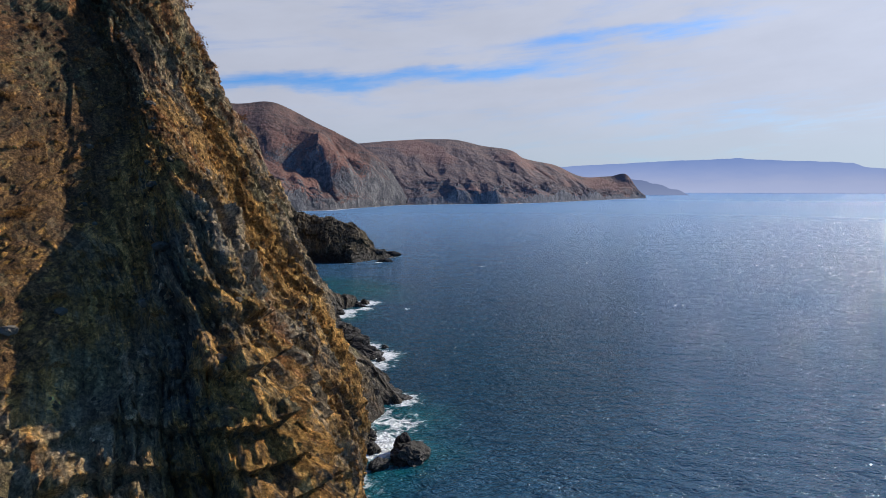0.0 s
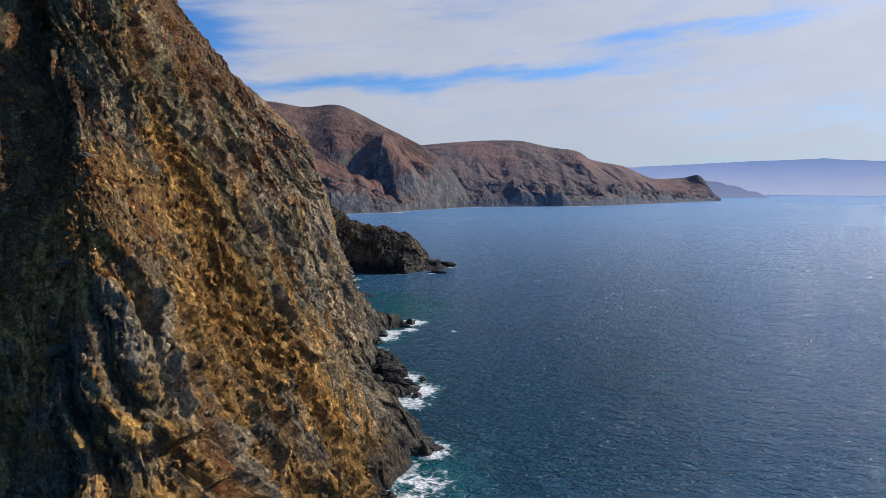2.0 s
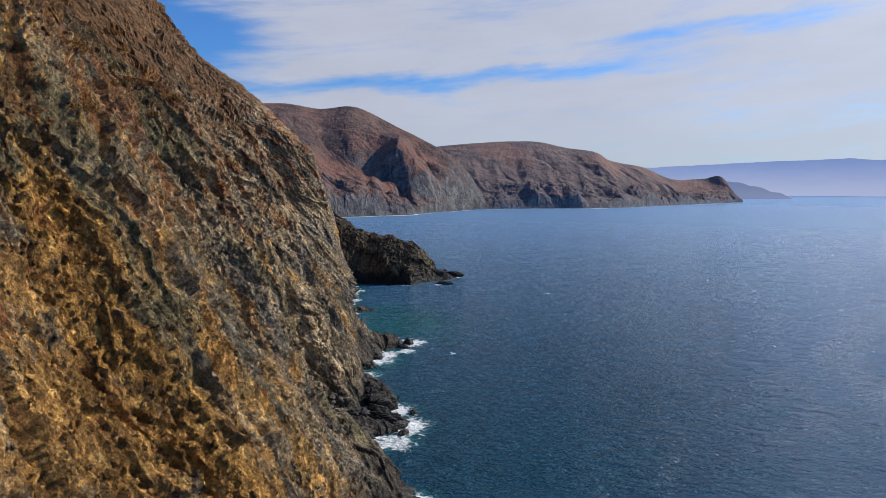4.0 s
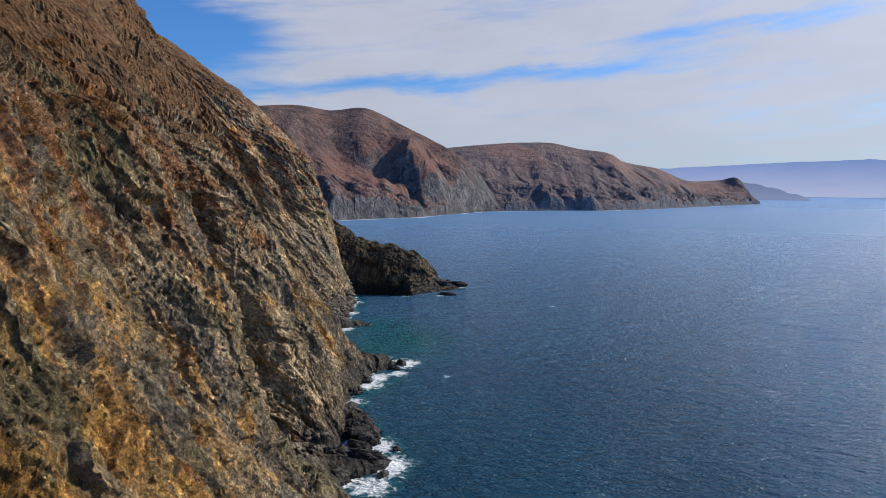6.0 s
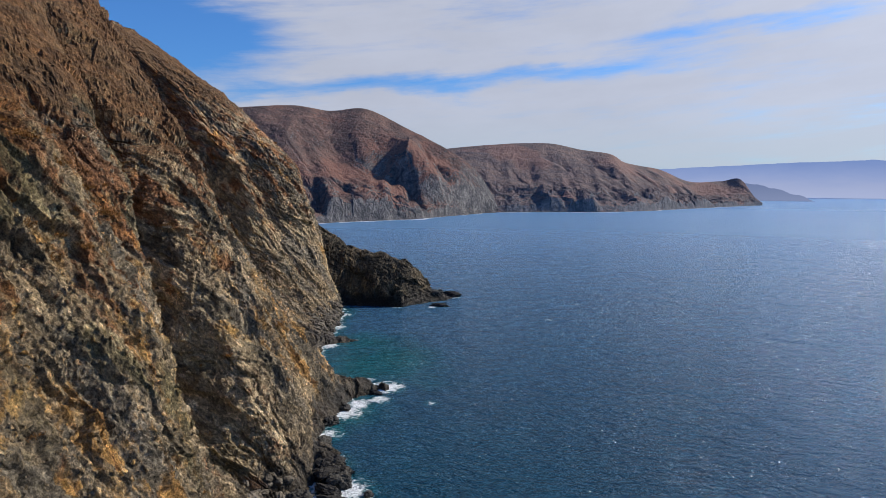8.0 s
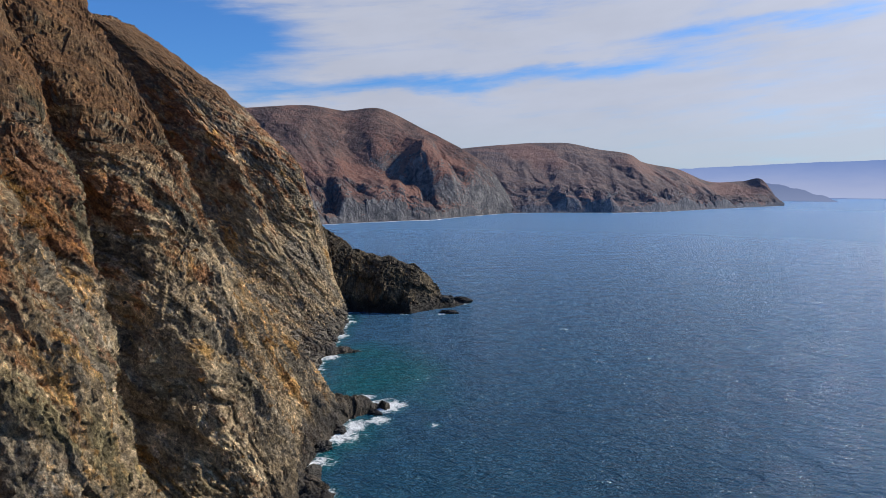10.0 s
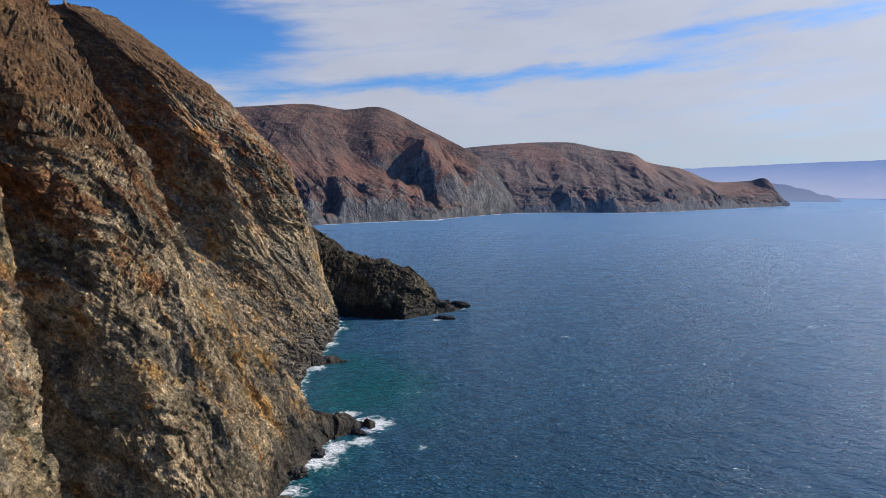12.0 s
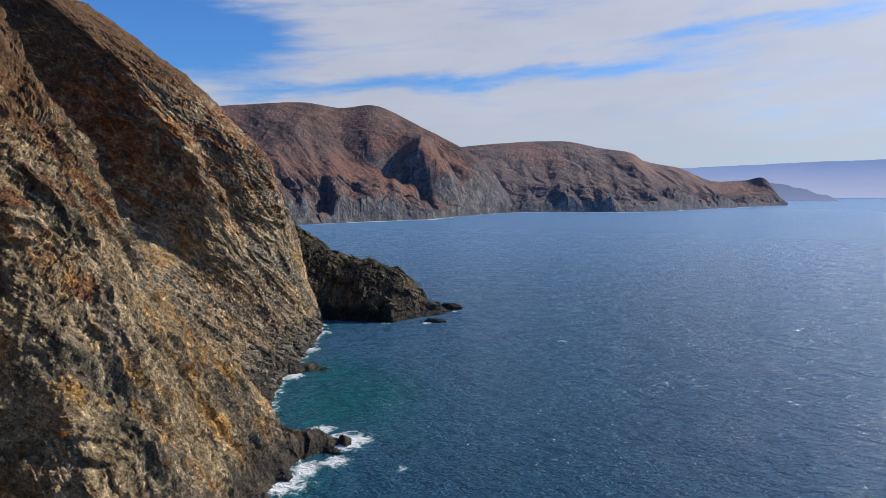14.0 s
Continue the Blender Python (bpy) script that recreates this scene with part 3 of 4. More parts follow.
# patches of breaking water: x, y, radius, foam, shallow tint
SURF = [(-10, 80, 7.2, 0.97, 1.0), (-6.5, 88, 5.6, 0.74, 0.9), (-7, 98, 4.4, 0.92, 0.6), (-14, 118, 5.6, 0.82, 0.4), (-13, 125, 5.6, 0.97, 0.4), (-17, 132, 5.5, 0.95, 0.4), (-24, 142, 4.5, 0.85, 0.3), (-28, 154, 4.0, 0.8, 0.3), (-20, 127, 5.0, 0.95, 0.4), (-19, 118, 4.5, 0.9, 0.4),
        (-22, 141, 3.9, 0.77, 0.3), (-33, 163, 5.0, 0.92, 0.5), (-27, 171, 4.5, 0.9, 0.5), (-60, 233, 4.0, 0.9, 0.4), (-63, 251, 4.0, 0.88, 0.4), (-29, 166, 7.0, 0.88, 0.8), (-23, 175, 3.4, 0.9, 0.3), (-24, 184, 5.6, 0.99, 0.5), (-31, 188, 3.9, 0.82, 0.6), (-34, 200, 9, 0.30, 0.95), (-20, 205, 6, 0.42, 0.5),
        (-53, 220, 5.0, 0.97, 0.5), (-47, 227, 2.4, 0.77, 0.3), (-58, 245, 4.4, 0.87, 0.5), (-62, 266, 3.9, 0.82, 0.5), (-46, 284, 3.3, 0.72, 0.2), (-31, 287, 2.8, 0.87, 0.2),
        (-26, 312, 4.4, 0.92, 0.3), (-10.7, 175, 2.4, 0.66, 0.1), (17.9, 271, 2.2, 0.64, 0.0), (-45, 232, 6, 0.3, 0.8), (-33, 208, 13, 0.22, 0.95), (-40, 224, 9, 0.2, 0.85), (-16, 196, 9, 0.18, 0.6)]
make_sea()


# ---- hills across the bay ----
def make_hills(name, ribs, mat, label, seed, spurs=(), relief=1.0):
    """Ribs: foot x, y; crest x, y, height."""
    ribs = np.array(ribs, float)
    along = np.r_[0, np.cumsum(np.linalg.norm(np.diff(ribs[:, 2:4], axis=0), axis=1) + 1)]
    cols = np.arange(0, along[-1], 3.0)
    w = np.r_[np.linspace(0, 0.3, 70)[:-1], np.linspace(0.3, 1, 100), 1.06, 1.2, 1.5]
    foot, crest = curve_through(along, ribs[:, :2], cols), curve_through(along, ribs[:, 2:], cols)
    front = np.clip(w, 0, 1)[:, None]
    P = np.empty((len(w), len(cols), 3))
    P[..., :2] = foot[None] + (crest[None, :, :2] - foot[None]) * w[:, None, None]
    # sea cliffs of uneven height under the slope
    bluff = 0.03 + 0.13 * step(fbm(np.stack([cols / 80.0, 0 * cols, 0 * cols], 1), 3, seed + 80), -0.3, 0.5)[None, :]
    shape = bluff * step(front, 0.0, 0.045) + (1 - bluff) * front ** 0.95
    P[..., 2] = crest[None, :, 2] * shape - np.maximum(w - 1, 0)[:, None] * 2.2 * crest[None, :, 2] - 3 * (1 - step(front, 0, 0.03))
    flat = P.reshape(-1, 3)
    W = np.repeat(w, len(cols))
    U = np.tile(cols, len(w))
    body = np.clip(W / 0.2, 0, 1) * (1 - 0.85 * step(W, 0.8, 1.0)) * (W < 1.02)
    plan = flat * (1, 1, 0)
    bent = plan + 40 * np.stack([fbm(plan / 140.0 + 11 * k, 3, seed + 20 + k) for k in range(3)], 1) * (1, 1, 0)
    lift = 12 * fbm(bent / 170.0, 2, seed, ridged=True) + 3 * fbm(bent / 30.0, 4, seed + 6, ridged=True) - 5
    for at, slant, wide, tall, low, high in spurs:
        side = (U - at - slant * (1 - W) + 14 * fbm(flat / 50.0, 3, seed + 40)) / wide
        reach = step(W, low, low + 0.35) * (1 - step(W, high - 0.1, high + 0.4))
        lift = lift + tall * reach * (0.65 * np.exp(-(side * np.where(side < 0, 1.7, 0.7)) ** 2) - 0.62 * np.exp(-((side + 1.3) * 0.9) ** 2))
    # branching water courses: sharp-bottomed, closer together towards the sea
    wander = 55 * fbm(plan / 110.0, 3, seed + 60) + 14 * fbm(plan / 28.0, 3, seed + 63)
    for apart, deep, low, high in ((150.0, 15.0, 0.5, 0.95), (66.0, 8.0, 0.4, 0.9), (31.0, 4.5, 0.3, 0.85), (14.0, 2.6, 0.15, 0.7)):
        lane = np.stack([(U - 190 * (1 - W) + wander) / apart, W * 1.3 + 5 * apart, 0 * U], 1)
        cut = 1 - np.minimum(1, 2.2 * np.abs(value_noise(lane, seed + int(apart))))
        lift = lift - deep * cut ** 1.3 * (1 - step(W, low, high + 0.05))
    flat[:, 2] += lift * body * relief
    crag = 1 - step(W, 0.12, 0.4)
    flat[:, 2] += (0.8 * facets(flat / 9.0, seed + 5) + crag * (4.5 * facets(flat / (30.0, 30.0, 40.0), seed + 15) + 2.5 * facets(flat / 12.0, seed + 16))) * step(W, 0.0, 0.03) * (W < 0.99)
    flat[:, 2] += (2 + 8 * fbm(plan / 60.0, 3, seed + 9)) * step(W, 0.0, 0.035) * (1 - step(W, 0.1, 0.4))
    P = flat.reshape(P.shape)
    tagged(grid_mesh(name, P, mat), label, "hill", kind="structure")


def make_surf_line(name, path, seed):
    """Thin broken white water along a far shore."""
    mat, n = material("surf")
    place = n.add("ShaderNodeNewGeometry").outputs["Position"]
    finish(n, n.mix(n.smooth(n.noise(place, 0.2, 4.0), 0.3, 0.7), (0.45, 0.50, 0.54), (0.80, 0.83, 0.85)), 0.8)
    path = np.array(path, float)
    along = np.r_[0, np.cumsum(np.linalg.norm(np.diff(path, axis=0), axis=1))]
    at = np.arange(0, along[-1], 3.0)
    mid = curve_through(along, path, at)
    way = np.gradient(mid, axis=0)
    out = np.stack([way[:, 1], -way[:, 0]], 1) / np.linalg.norm(way, axis=1, keepdims=True)
    p = np.column_stack([mid, 0 * at])
    mid = mid + out * (5 + 6 * fbm(p / 30.0, 3, seed))[:, None]
    wide = np.maximum(0.0, 1.5 + 5.5 * fbm(p / 22.0, 4, seed + 4))
    rows = [np.column_stack([mid + out * (s * wide)[:, None], np.full(len(at), 0.06)]) for s in (-1, 1)]
    tagged(grid_mesh(name, np.array(rows), mat), "thin white line of surf along the far shore", "surf", kind="stuff")


make_surf_line("surf", [(-480, 700), (-303, 826), (-262, 896), (-218, 955), (-190, 984), (-164, 1088), (-95, 1285)], 610)
make_surf_line("surf", [(-95, 1285), (-20, 1338), (29, 1356), (160, 1405), (244, 1500), (476, 1840), (724, 2174)], 620)
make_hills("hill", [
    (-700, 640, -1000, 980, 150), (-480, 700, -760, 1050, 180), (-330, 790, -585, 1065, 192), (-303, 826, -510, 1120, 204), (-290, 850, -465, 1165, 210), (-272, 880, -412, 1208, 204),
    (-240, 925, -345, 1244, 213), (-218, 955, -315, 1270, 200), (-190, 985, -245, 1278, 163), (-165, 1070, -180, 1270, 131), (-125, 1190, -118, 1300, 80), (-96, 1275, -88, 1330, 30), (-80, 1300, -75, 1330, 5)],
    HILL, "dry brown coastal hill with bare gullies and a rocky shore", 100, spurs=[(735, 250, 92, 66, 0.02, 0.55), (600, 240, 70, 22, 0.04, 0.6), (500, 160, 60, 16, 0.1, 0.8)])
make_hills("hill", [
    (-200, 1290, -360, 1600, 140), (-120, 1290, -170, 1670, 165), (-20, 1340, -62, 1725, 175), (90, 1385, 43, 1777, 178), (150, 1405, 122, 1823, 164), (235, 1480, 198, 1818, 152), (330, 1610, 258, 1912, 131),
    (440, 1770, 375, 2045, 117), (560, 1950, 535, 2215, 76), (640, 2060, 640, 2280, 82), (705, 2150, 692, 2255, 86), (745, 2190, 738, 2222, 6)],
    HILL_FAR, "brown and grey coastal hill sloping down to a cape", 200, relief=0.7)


def make_backdrop(label, far, low, high, heights, seed, rough, *tints):
    """A plain hazy skyline at one distance: rows of bearing in degrees and height in metres."""
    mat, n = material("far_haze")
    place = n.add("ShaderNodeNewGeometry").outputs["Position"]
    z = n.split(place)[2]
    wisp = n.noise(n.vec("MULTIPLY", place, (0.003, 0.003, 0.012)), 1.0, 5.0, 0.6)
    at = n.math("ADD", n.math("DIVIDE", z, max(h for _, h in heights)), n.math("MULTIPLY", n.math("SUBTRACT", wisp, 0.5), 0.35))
    # haze painted as a glow of its own, untouched by the sun
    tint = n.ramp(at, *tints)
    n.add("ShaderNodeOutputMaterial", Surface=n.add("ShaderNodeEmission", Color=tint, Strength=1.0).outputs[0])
    az = np.radians(np.arange(low, high, 0.05))
    tall = np.interp(np.degrees(az), [a for a, _ in heights], [h for _, h in heights])
    tall = np.maximum(tall + rough * fbm(np.stack([np.degrees(az) * 1.3, 0 * az, 0 * az], 1), 5, seed), 0.0)
    edge = np.stack([far * np.sin(az), far * np.cos(az), tall], -1)
    rows = np.linspace(0, 1, 12)[:, None, None]
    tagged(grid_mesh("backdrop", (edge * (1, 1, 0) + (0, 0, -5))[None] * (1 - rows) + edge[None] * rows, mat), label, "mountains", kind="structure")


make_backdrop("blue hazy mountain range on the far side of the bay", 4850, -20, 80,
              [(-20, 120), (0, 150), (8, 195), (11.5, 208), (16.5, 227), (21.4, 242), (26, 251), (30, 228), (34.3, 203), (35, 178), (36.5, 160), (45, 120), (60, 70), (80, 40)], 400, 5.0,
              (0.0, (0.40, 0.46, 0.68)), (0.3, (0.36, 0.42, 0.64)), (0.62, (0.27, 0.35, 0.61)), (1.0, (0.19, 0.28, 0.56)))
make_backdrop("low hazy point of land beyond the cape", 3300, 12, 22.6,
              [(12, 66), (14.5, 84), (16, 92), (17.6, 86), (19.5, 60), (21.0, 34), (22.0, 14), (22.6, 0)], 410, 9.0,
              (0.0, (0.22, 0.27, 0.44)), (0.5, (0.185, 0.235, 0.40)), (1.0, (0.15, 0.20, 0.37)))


# ---- rocks, stones and shrubs ----
def part(name, mesh, mat, parent=None):
    mesh.materials.clear()
    mesh.materials.append(mat)
    ob = new(name, mesh)
    ob.parent = parent
    return ob


def rock_mesh(name, seed, detail=3, sharp=0.28, long=(1, 1, 1)):
    """An angular block about two metres across, flat-faced and chipped."""
    bm = bmesh.new()
    bmesh.ops.create_icosphere(bm, subdivisions=detail, radius=1.0)
    p = np.array([v.co for v in bm.verts]) * long
    n = p / np.linalg.norm(p, axis=1, keepdims=True)
    out = sharp * facets(p * 1.1 + seed * 9.7, seed) + 0.5 * sharp * facets(p * 2.6 + seed, seed + 3) + 0.2 * sharp * facets(p * 6.0 + seed, seed + 5)
    p = p + n * out[:, None]
    for v, co in zip(bm.verts, p):
        v.co = co
    mesh = bpy.data.meshes.new(name)
    bm.to_mesh(mesh)
    bm.free()
    return mesh


SEA_ROCKS = [rock_mesh("sea_rock", 500 + k, 4, 0.34) for k in range(5)]
BOULDERS = [rock_mesh("boulder", 520 + k, 3, 0.30) for k in range(6)]


def sea_rock(k, x, y, z, sx, sy, sz, turn, lean=0.0, label="black wet rock standing in the surf"):
    ob = part("sea_rock", SEA_ROCKS[k % 5], SEA_ROCK)
    ob.matrix_basis = pose(x, y, z, lean, 0, turn) @ Matrix.Diagonal((sx, sy, sz, 1))
    tagged(ob, label, "rock", "rocks in the surf")


# a stack and its neighbours below the first wall
sea_rock(0, -4.6, 75.5, 0.2, 2.3, 1.9, 2.0, 20, label="pointed black wet rock standing in white surf")
sea_rock(3, -5.4, 77.6, 0.9, 1.3, 1.1, 1.9, 60, label="pointed black wet rock standing in white surf")
sea_rock(1, -8.2, 73.6, 0.1, 1.5, 1.1, 1.0, 35)
sea_rock(2, -9.6, 78.0, 0.2, 1.3, 1.0, 1.1, 80)
sea_rock(4, -11.0, 82.0, 0.2, 1.6, 1.2, 1.2, 10)
sea_rock(1, -12.2, 80.0, 0.5, 1.5, 1.5, 1.4, 10)
def ledge(name, path, label, seed, mat):
    """A low bank of rock: along its path the half width and height are given at each corner."""
    path = np.array(path, float)
    along = np.r_[0, np.cumsum(np.linalg.norm(np.diff(path[:, :2], axis=0), axis=1))]
    at = np.arange(0, along[-1], 0.22)
    spine = curve_through(along, path, at)
    way = np.gradient(spine[:, :2], axis=0)
    out = np.stack([way[:, 1], -way[:, 0]], 1) / np.linalg.norm(way, axis=1, keepdims=True)
    v = np.linspace(-1, 1, 70)[:, None]
    P = np.empty((70, len(at), 3))
    P[..., :2] = spine[None, :, :2] + out[None] * (v * spine[:, 2])[..., None]
    P[..., 2] = spine[:, 3] * (1 - np.abs(v) ** 2.6) - 1.5 * np.abs(v) ** 4
    flat = P.reshape(-1, 3)
    tilt = flat @ np.array(Euler((radians(35), radians(20), radians(30))).to_matrix()).T * (1, 1, 0.35)
    push = 0.9 * facets(tilt / 3.0, seed) + 0.8 * blocks(tilt / 1.4, seed + 10) - 0.4 * blocks(tilt / 0.6, seed + 20)
    ob = grid_mesh(name, P + normals_of(P) * push.reshape(P.shape[:2])[..., None] * 0.8, mat)
    set_fall(ob, flat[:, 1] + 0.4 * flat[:, 0])
    tagged(ob, label, "rock ledge", "rock ledges at the cliff foot")


ledge("rock_ledge", [(-22, 108, 6.0, 9.0), (-17, 103, 6.5, 7.0), (-12, 99.5, 5.0, 4.2), (-8, 97.5, 2.2, 1.4), (-6.5, 97, 0.8, 0.4)], "grey sloping rock ledge reaching out into the surf", 700, ROCK)
ledge("rock_ledge", [(-37, 172, 4.5, 5.0), (-33, 176, 4.4, 4.4), (-29.5, 179.5, 3.6, 3.0), (-26, 182, 2.2, 1.5), (-23.3, 183.5, 0.8, 0.3)], "tilted dark rock spit running into the sea", 720, ROCK)
ledge("rock_ledge", [(-27, 120, 4.0, 4.0), (-21, 121, 4.0, 2.6), (-17, 122.5, 2.6, 1.3), (-14, 123, 1.0, 0.4)], "low rough rock ledge below the gully", 740, ROCK)
ledge("rock_ledge", [(-30, 142, 4.5, 6.5), (-24, 139.5, 3.5, 3.8), (-20, 138, 2.0, 1.8), (-17.5, 137.5, 0.8, 0.4)], "dark rock ledge at the foot of the spur", 760, ROCK)
ledge("rock_ledge", [(-62, 220, 4.5, 4.0), (-54, 224, 4.2, 2.4), (-49, 225.5, 2.4, 1.1), (-46, 226, 0.8, 0.3)], "low ledge of fallen rock below the scree", 780, ROCK)
# the dark ledge at the end of the apron
sea_rock(2, -10.0, 99.0, 0.0, 3.4, 2.6, 1.6, 25, label="low black wet ledge of rock at the cliff foot")
sea_rock(0, -7.6, 98.6, -0.2, 1.8, 1.1, 0.8, 5, label="low black wet ledge of rock at the cliff foot")
# the reef of blocks
sea_rock(3, -17.2, 127.0, 0.3, 4.2, 1.5, 1.4, -8, label="long flat black rock awash at the cliff foot")
sea_rock(0, -14.6, 124.2, 0.0, 1.6, 1.2, 1.0, 40)
sea_rock(1, -18.6, 133.6, 0.7, 2.2, 1.8, 1.7, 15, label="rounded black rock standing in the surf")
sea_rock(4, -22.2, 137.6, 0.9, 3.2, 1.9, 2.0, 30, label="dark block of rock at the cliff foot")
sea_rock(2, -13.0, 131.4, 0.0, 1.0, 0.8, 0.7, 70)
sea_rock(0, -13.0, 121.6, -0.1, 1.1, 0.9, 0.7, 70)
sea_rock(4, -17.5, 121.5, 0.3, 1.8, 1.4, 1.1, 70)
sea_rock(2, -19.6, 118.0, 0.5, 2.2, 1.7, 1.5, 30)
sea_rock(1, -21.6, 135.6, 0.8, 2.4, 1.9, 1.6, 50, label="rounded black rock standing in the surf")
sea_rock(2, -24.8, 140.6, 0.7, 2.6, 1.8, 1.8, 10, label="dark block of rock at the cliff foot")
sea_rock(0, -27.2, 147.0, 0.5, 2.3, 1.6, 1.5, 75, label="dark block of rock at the cliff foot")
sea_rock(3, -19.6, 130.2, 0.5, 3.0, 1.4, 1.2, -25, label="long flat black rock awash at the cliff foot")
sea_rock(4, -22.8, 126.2, 0.7, 2.4, 1.8, 1.6, 15, label="dark block of rock at the cliff foot")
sea_rock(1, -15.4, 126.6, 0.1, 1.3, 1.0, 0.8, 33)
sea_rock(0, -20.4, 121.4, 0.5, 2.0, 1.6, 1.3, 60)
sea_rock(2, -22.4, 116.2, 0.6, 2.4, 1.8, 1.5, 5)
sea_rock(4, -29.4, 158.8, 0.3, 1.8, 1.3, 1.2, 40)
sea_rock(1, -26.0, 144.0, 0.2, 1.2, 1.0, 0.9, 80)
# the spit below the second spur
sea_rock(0, -26.2, 179.0, 0.0, 2.2, 0.9, 0.9, -20, label="tilted dark slab running into the sea")
sea_rock(4, -24.4, 184.0, 0.1, 1.2, 0.7, 0.6, 0)
sea_rock(2, -29.2, 167.3, 0.2, 1.5, 1.2, 1.1, 50)
sea_rock(1, -32.4, 169.6, 0.4, 1.3, 1.1, 1.0, 10)
# by the headland
sea_rock(3, -28.2, 289.6, 0.2, 4.2, 1.5, 1.2, 6, label="low black ledge at the foot of the headland")
sea_rock(0, -27.5, 313.0, 0.8, 4.0, 2.0, 1.8, -8, label="low black ledge at the foot of the headland")
sea_rock(1, -32.0, 304.0, 2.0, 3.5, 3.0, 3.0, 20, label="low black ledge at the foot of the headland")
sea_rock(2, -46.6, 227.2, -0.35, 2.4, 1.0, 0.6, 0, label="black rock just awash off the scree")
sea_rock(2, -52.0, 286.0, 0.0, 1.8, 1.2, 1.0, 0, label="low black ledge at the foot of the headland")


# boulders lie along the water and on the near slope
FLAT = CLIFF.reshape(-1, 3)
LEAN = normals_of(CLIFF).reshape(-1, 3)


def boulder(at, size, turn, label, group):
    ob = part("boulder", BOULDERS[int(turn) % 6], STONE)
    ob.matrix_basis = pose(*at, turn * 1.7 % 40, 0, turn) @ Matrix.Diagonal((size, size * (0.65 + turn % 37 / 100), size * 0.62, 1))
    tagged(ob, label, "boulder", group)


def pick(where, count, gap, rng):
    """Some points of the cliff's surface where the test holds, not too close together."""
    ids = np.flatnonzero(where)
    rng.shuffle(ids)
    kept = []
    for i in ids:
        if all(np.linalg.norm(FLAT[i] - FLAT[j]) > gap for j in kept):
            kept.append(i)
            if len(kept) == count:
                break
    return kept


rng = np.random.default_rng(7)
fx, fy, fz = FLAT.T
for i in pick((fy > 205) & (fy < 275) & (fz > 0.3) & (fz < 7), 120, 1.0, rng):
    boulder(FLAT[i], rng.uniform(0.5, 1.7), rng.uniform(0, 360), "grey angular boulder fallen to the foot of the scree", "boulders at the water")
for i in pick((fy > 112) & (fy < 130) & (fz > 0.2) & (fz < 5), 40, 0.9, rng):
    boulder(FLAT[i], rng.uniform(0.4, 1.1), rng.uniform(0, 360), "dark angular boulder at the foot of the gully", "boulders at the water")
for i in pick((fx < -12) & (fy < 48) & (fz > 22) & (fz < 42), 40, 0.9, rng):
    boulder(FLAT[i], rng.uniform(0.18, 0.5), rng.uniform(0, 360), "pale angular stone lying on the slope", "stones on the slope")


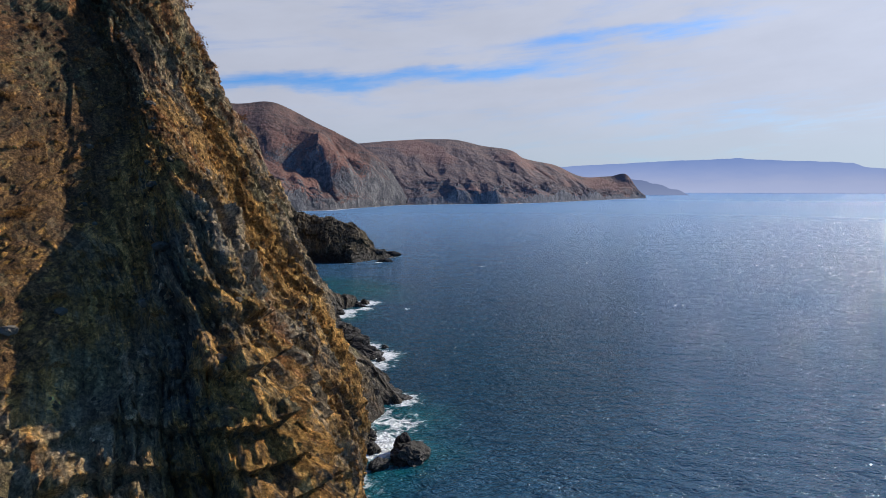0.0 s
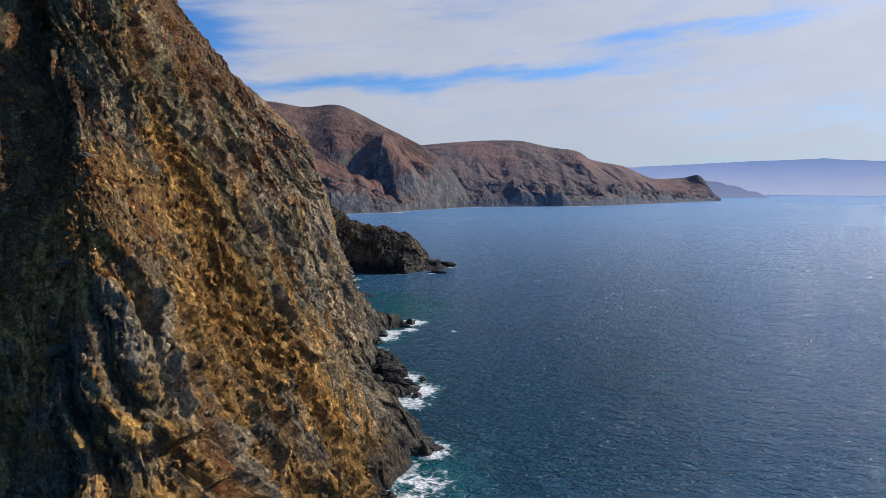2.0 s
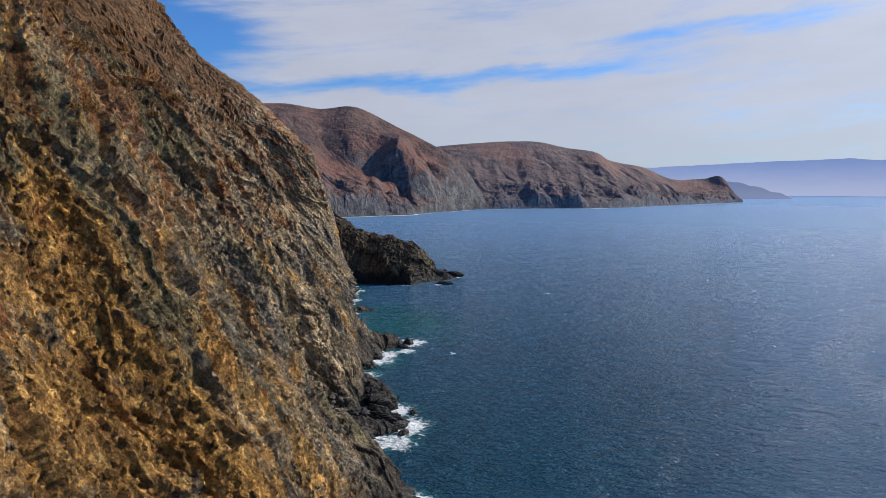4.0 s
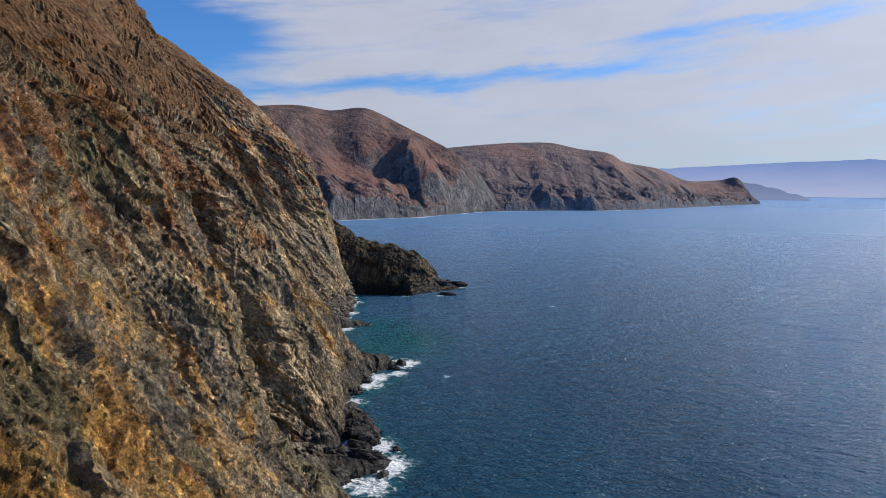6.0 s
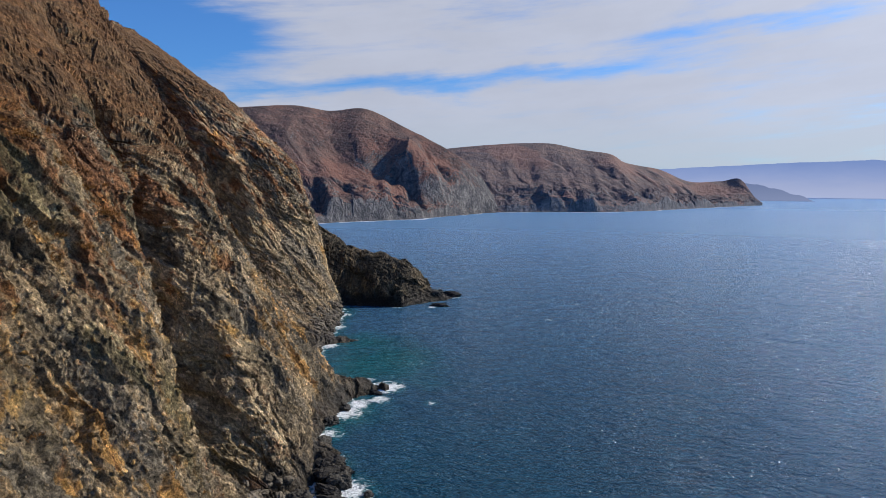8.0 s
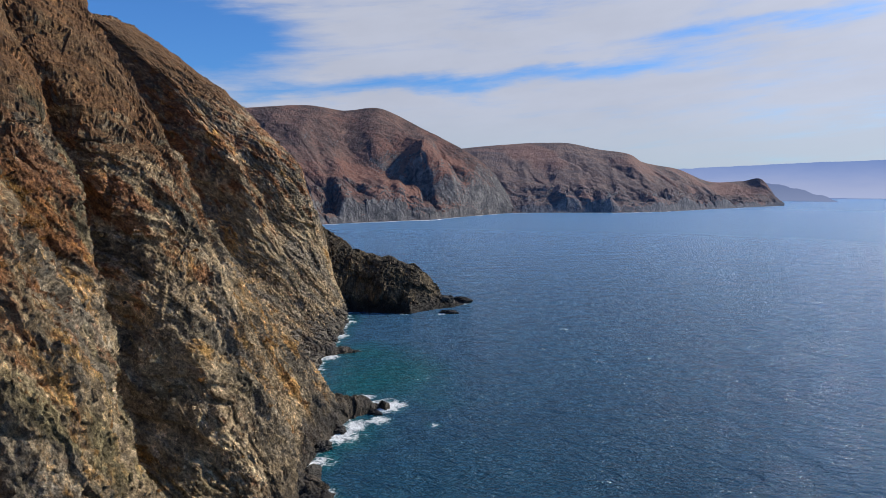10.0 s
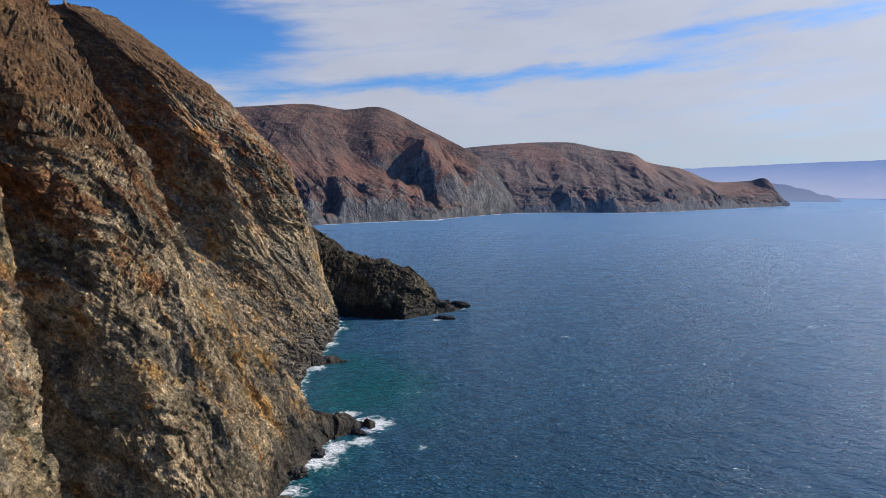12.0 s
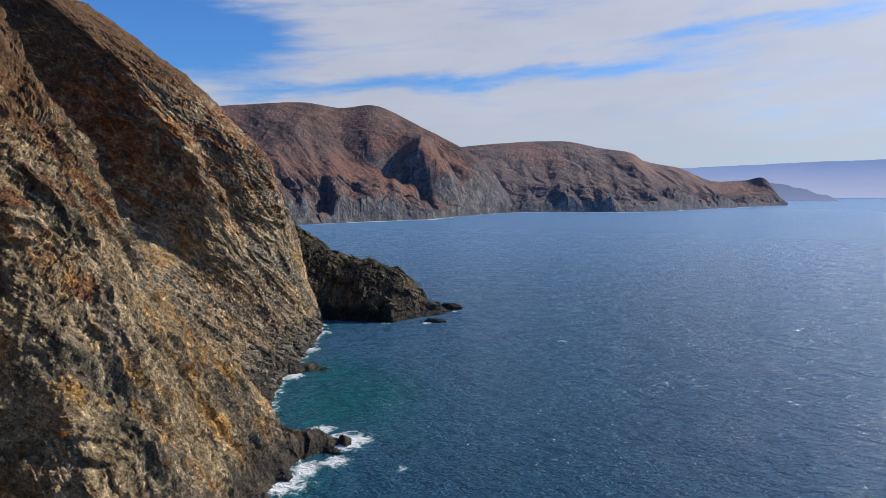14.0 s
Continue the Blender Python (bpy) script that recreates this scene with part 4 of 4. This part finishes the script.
def make_scree():
    """Loose and half-sunk angular stones over the slopes, longer down the fall than across."""
    shape = np.array([(-1, -1, -0.6), (1, -0.8, -0.6), (0.9, 1, -0.6), (-0.8, 0.9, -0.6), (-0.6, -0.7, 0.7), (0.7, -0.5, 0.5), (0.5, 0.6, 0.8), (-0.5, 0.7, 0.4)])
    box = np.array([(0, 3, 2, 1), (4, 5, 6, 7), (0, 1, 5, 4), (1, 2, 6, 5), (2, 3, 7, 6), (3, 0, 4, 7)])
    luck = np.random.default_rng(11)
    steep = LEAN[:, 2] < 0.8
    zones = [((fx < -11) & (fy < 60) & (fz > 18) & (fz < 62), 9000, 0.04, 0.22, 0.3), ((fy > 20) & (fy < 75) & (fz > 2) & (fz < 62) & steep, 5000, 0.04, 0.26, 1.0),
             ((fy > 70) & (fy < 118) & (fz > 2) & (fz < 66) & steep, 5000, 0.05, 0.30, 1.0), ((fy > 112) & (fy < 190) & (fz > 1) & (fz < 70), 6000, 0.06, 0.34, 0.8),
             ((fy > 200) & (fy < 285) & (fz > 0.5) & (fz < 24), 4000, 0.12, 0.5, 0.2)]
    chips = []
    for where, number, small, large, lengthen in zones:
        ids = luck.choice(np.flatnonzero(where), number)
        size = small + (large - small) * luck.random(number) ** 3
        # axes: out of the slope, down it, and across, each knocked about
        out = LEAN[ids] + 0.55 * luck.normal(size=(number, 3))
        out /= np.linalg.norm(out, axis=1, keepdims=True)
        down = np.array([0.3, -0.25, 1.0]) + 0.45 * luck.normal(size=(number, 3))
        down -= out * (down * out).sum(1, keepdims=True)
        down /= np.linalg.norm(down, axis=1, keepdims=True)
        across = np.cross(down, out)
        local = shape[None] * luck.uniform(0.6, 1.2, (number, 8, 3)) * size[:, None, None]
        local[..., 0] *= 1 + lengthen * luck.random((number, 1)) * 1.6
        local[..., 1] *= luck.uniform(0.6, 1.0, (number, 1))
        local[..., 2] *= luck.uniform(0.6, 1.1, (number, 1))
        chips.append(FLAT[ids][:, None] + local[..., 0:1] * down[:, None] + local[..., 1:2] * across[:, None] + local[..., 2:3] * out[:, None] + (LEAN[ids] * size[:, None] * 0.1)[:, None])
    points = np.concatenate(chips).reshape(-1, 3)
    quads = (box[None] + 8 * np.arange(len(points) // 8)[:, None, None]).reshape(-1, 4)
    mesh = bpy.data.meshes.new("scree")
    mesh.vertices.add(len(points)), mesh.loops.add(quads.size), mesh.polygons.add(len(quads))
    mesh.vertices.foreach_set("co", points.astype(np.float32).ravel())
    mesh.loops.foreach_set("vertex_index", quads.astype(np.int32).ravel())
    mesh.polygons.foreach_set("loop_start", np.arange(0, quads.size, 4, dtype=np.int32))
    mesh.update(calc_edges=True)
    ob = part("scree", mesh, CHIP_ROCK)
    set_fall(ob, points[:, 1] + 0.25 * points[:, 2])
    tagged(ob, "loose and half-sunk grey and ochre stones over the slopes", "stones", kind="stuff")


make_scree()


def shrub_meshes(seed):
    """Twigs fanning from one root, and many small leaves round their ends."""
    luck = random.Random(seed)
    twigs, leaves = bmesh.new(), bmesh.new()
    for _ in range(26):
        a, h = luck.uniform(0, 6.283), luck.uniform(0.25, 1.35)
        tip = Vector((math.cos(a) * math.cos(h), math.sin(a) * math.cos(h), math.sin(h) * 0.9)) * luck.uniform(0.55, 0.95)
        side = tip.cross(Vector((0, 0, 1))).normalized() * 0.018
        low = [twigs.verts.new(v) for v in (side, -side, Vector((0, 0, 0.03)))]
        top = twigs.verts.new(tip)
        for k in range(3):
            twigs.faces.new((low[k], low[(k + 1) % 3], top))
        for _ in range(20):
            at = tip * luck.uniform(0.55, 1.12) + Vector([luck.gauss(0, 0.09) for _ in range(3)])
            turn = Euler([luck.uniform(0, 6.283) for _ in range(3)]).to_matrix()
            s = luck.uniform(0.035, 0.085)
            leaves.faces.new([leaves.verts.new(at + turn @ Vector(v) * s) for v in ((-1, 0, 0), (0, -0.45, 0.1), (1, 0, 0), (0, 0.45, 0.1))])
    out = []
    for name, bm in (("twigs", twigs), ("foliage", leaves)):
        mesh = bpy.data.meshes.new(name)
        bm.to_mesh(mesh)
        bm.free()
        out.append(mesh)
    return out


SHRUBS = [shrub_meshes(s) for s in range(4)]


def shrub(i, size, turn, green):
    root = new("shrub")
    at = FLAT[i] - LEAN[i] * 0.1
    root.matrix_basis = pose(*at, 0, 0, turn) @ Matrix.Diagonal((size, size, size * 0.85, 1))
    twigs, foliage = SHRUBS[int(turn) % 4]
    part("twigs", twigs, TWIG, root)
    part("foliage", foliage, GREEN_SHRUB if green else DRY_SHRUB, root)
    tagged(root, "low olive-green shrub growing on the cliff" if green else "low rust-orange dry shrub growing on the cliff", "shrub", "shrubs on the cliff")


def nearest(x, y, z):
    return int(np.argmin(((FLAT - (x, y, z)) ** 2).sum(1)))


# shrubs that stand out, then a scatter on the easier slopes
for x, y, z, size, green in (
        (-29.7, 45.8, 47.9, 0.7, 0), (-26.5, 39.5, 38.8, 0.8, 0), (-28.9, 40.2, 42.5, 0.9, 0), (-27.2, 46.3, 45.7, 0.6, 0), (-26.1, 47.3, 45.2, 0.6, 1),
        (-22.4, 33.5, 29.7, 0.7, 0), (-20.5, 31.2, 26.8, 0.5, 0), (-25.7, 35.9, 34.5, 0.8, 0), (-15.6, 56.1, 30.9, 0.6, 0), (-38.8, 156.8, 21.5, 1.2, 1),
        (-59.1, 214.1, 7.2, 1.0, 1), (-36.9, 130.9, 22.0, 1.6, 1), (-41.3, 94.7, 55.9, 1.2, 1), (-24.8, 80.0, 30.6, 1.0, 1), (-42.0, 120.4, 14.4, 1.0, 0)):
    shrub(nearest(x, y, z), size, x * 37 % 360, green)
for i in pick((fx < -12) & (fy < 60) & (fz > 28) & (fz < 62), 60, 1.3, rng):
    shrub(i, rng.uniform(0.35, 0.75), rng.uniform(0, 360), rng.random() < 0.15)
for i in pick((fy > 60) & (fy < 112) & (fz > 42) & (fz < 84), 95, 2.0, rng):
    shrub(i, rng.uniform(0.8, 1.8), rng.uniform(0, 360), rng.random() < 0.65)
for i in pick((fy > 112) & (fy < 190) & (fz > 6) & (fz < 75), 45, 4.0, rng):
    shrub(i, rng.uniform(0.5, 1.1), rng.uniform(0, 360), rng.random() < 0.7)
for i in pick((fy > 200) & (fy < 275) & (fz > 55) & (fz < 110), 60, 4.0, rng):
    shrub(i, rng.uniform(0.7, 1.5), rng.uniform(0, 360), rng.random() < 0.5)
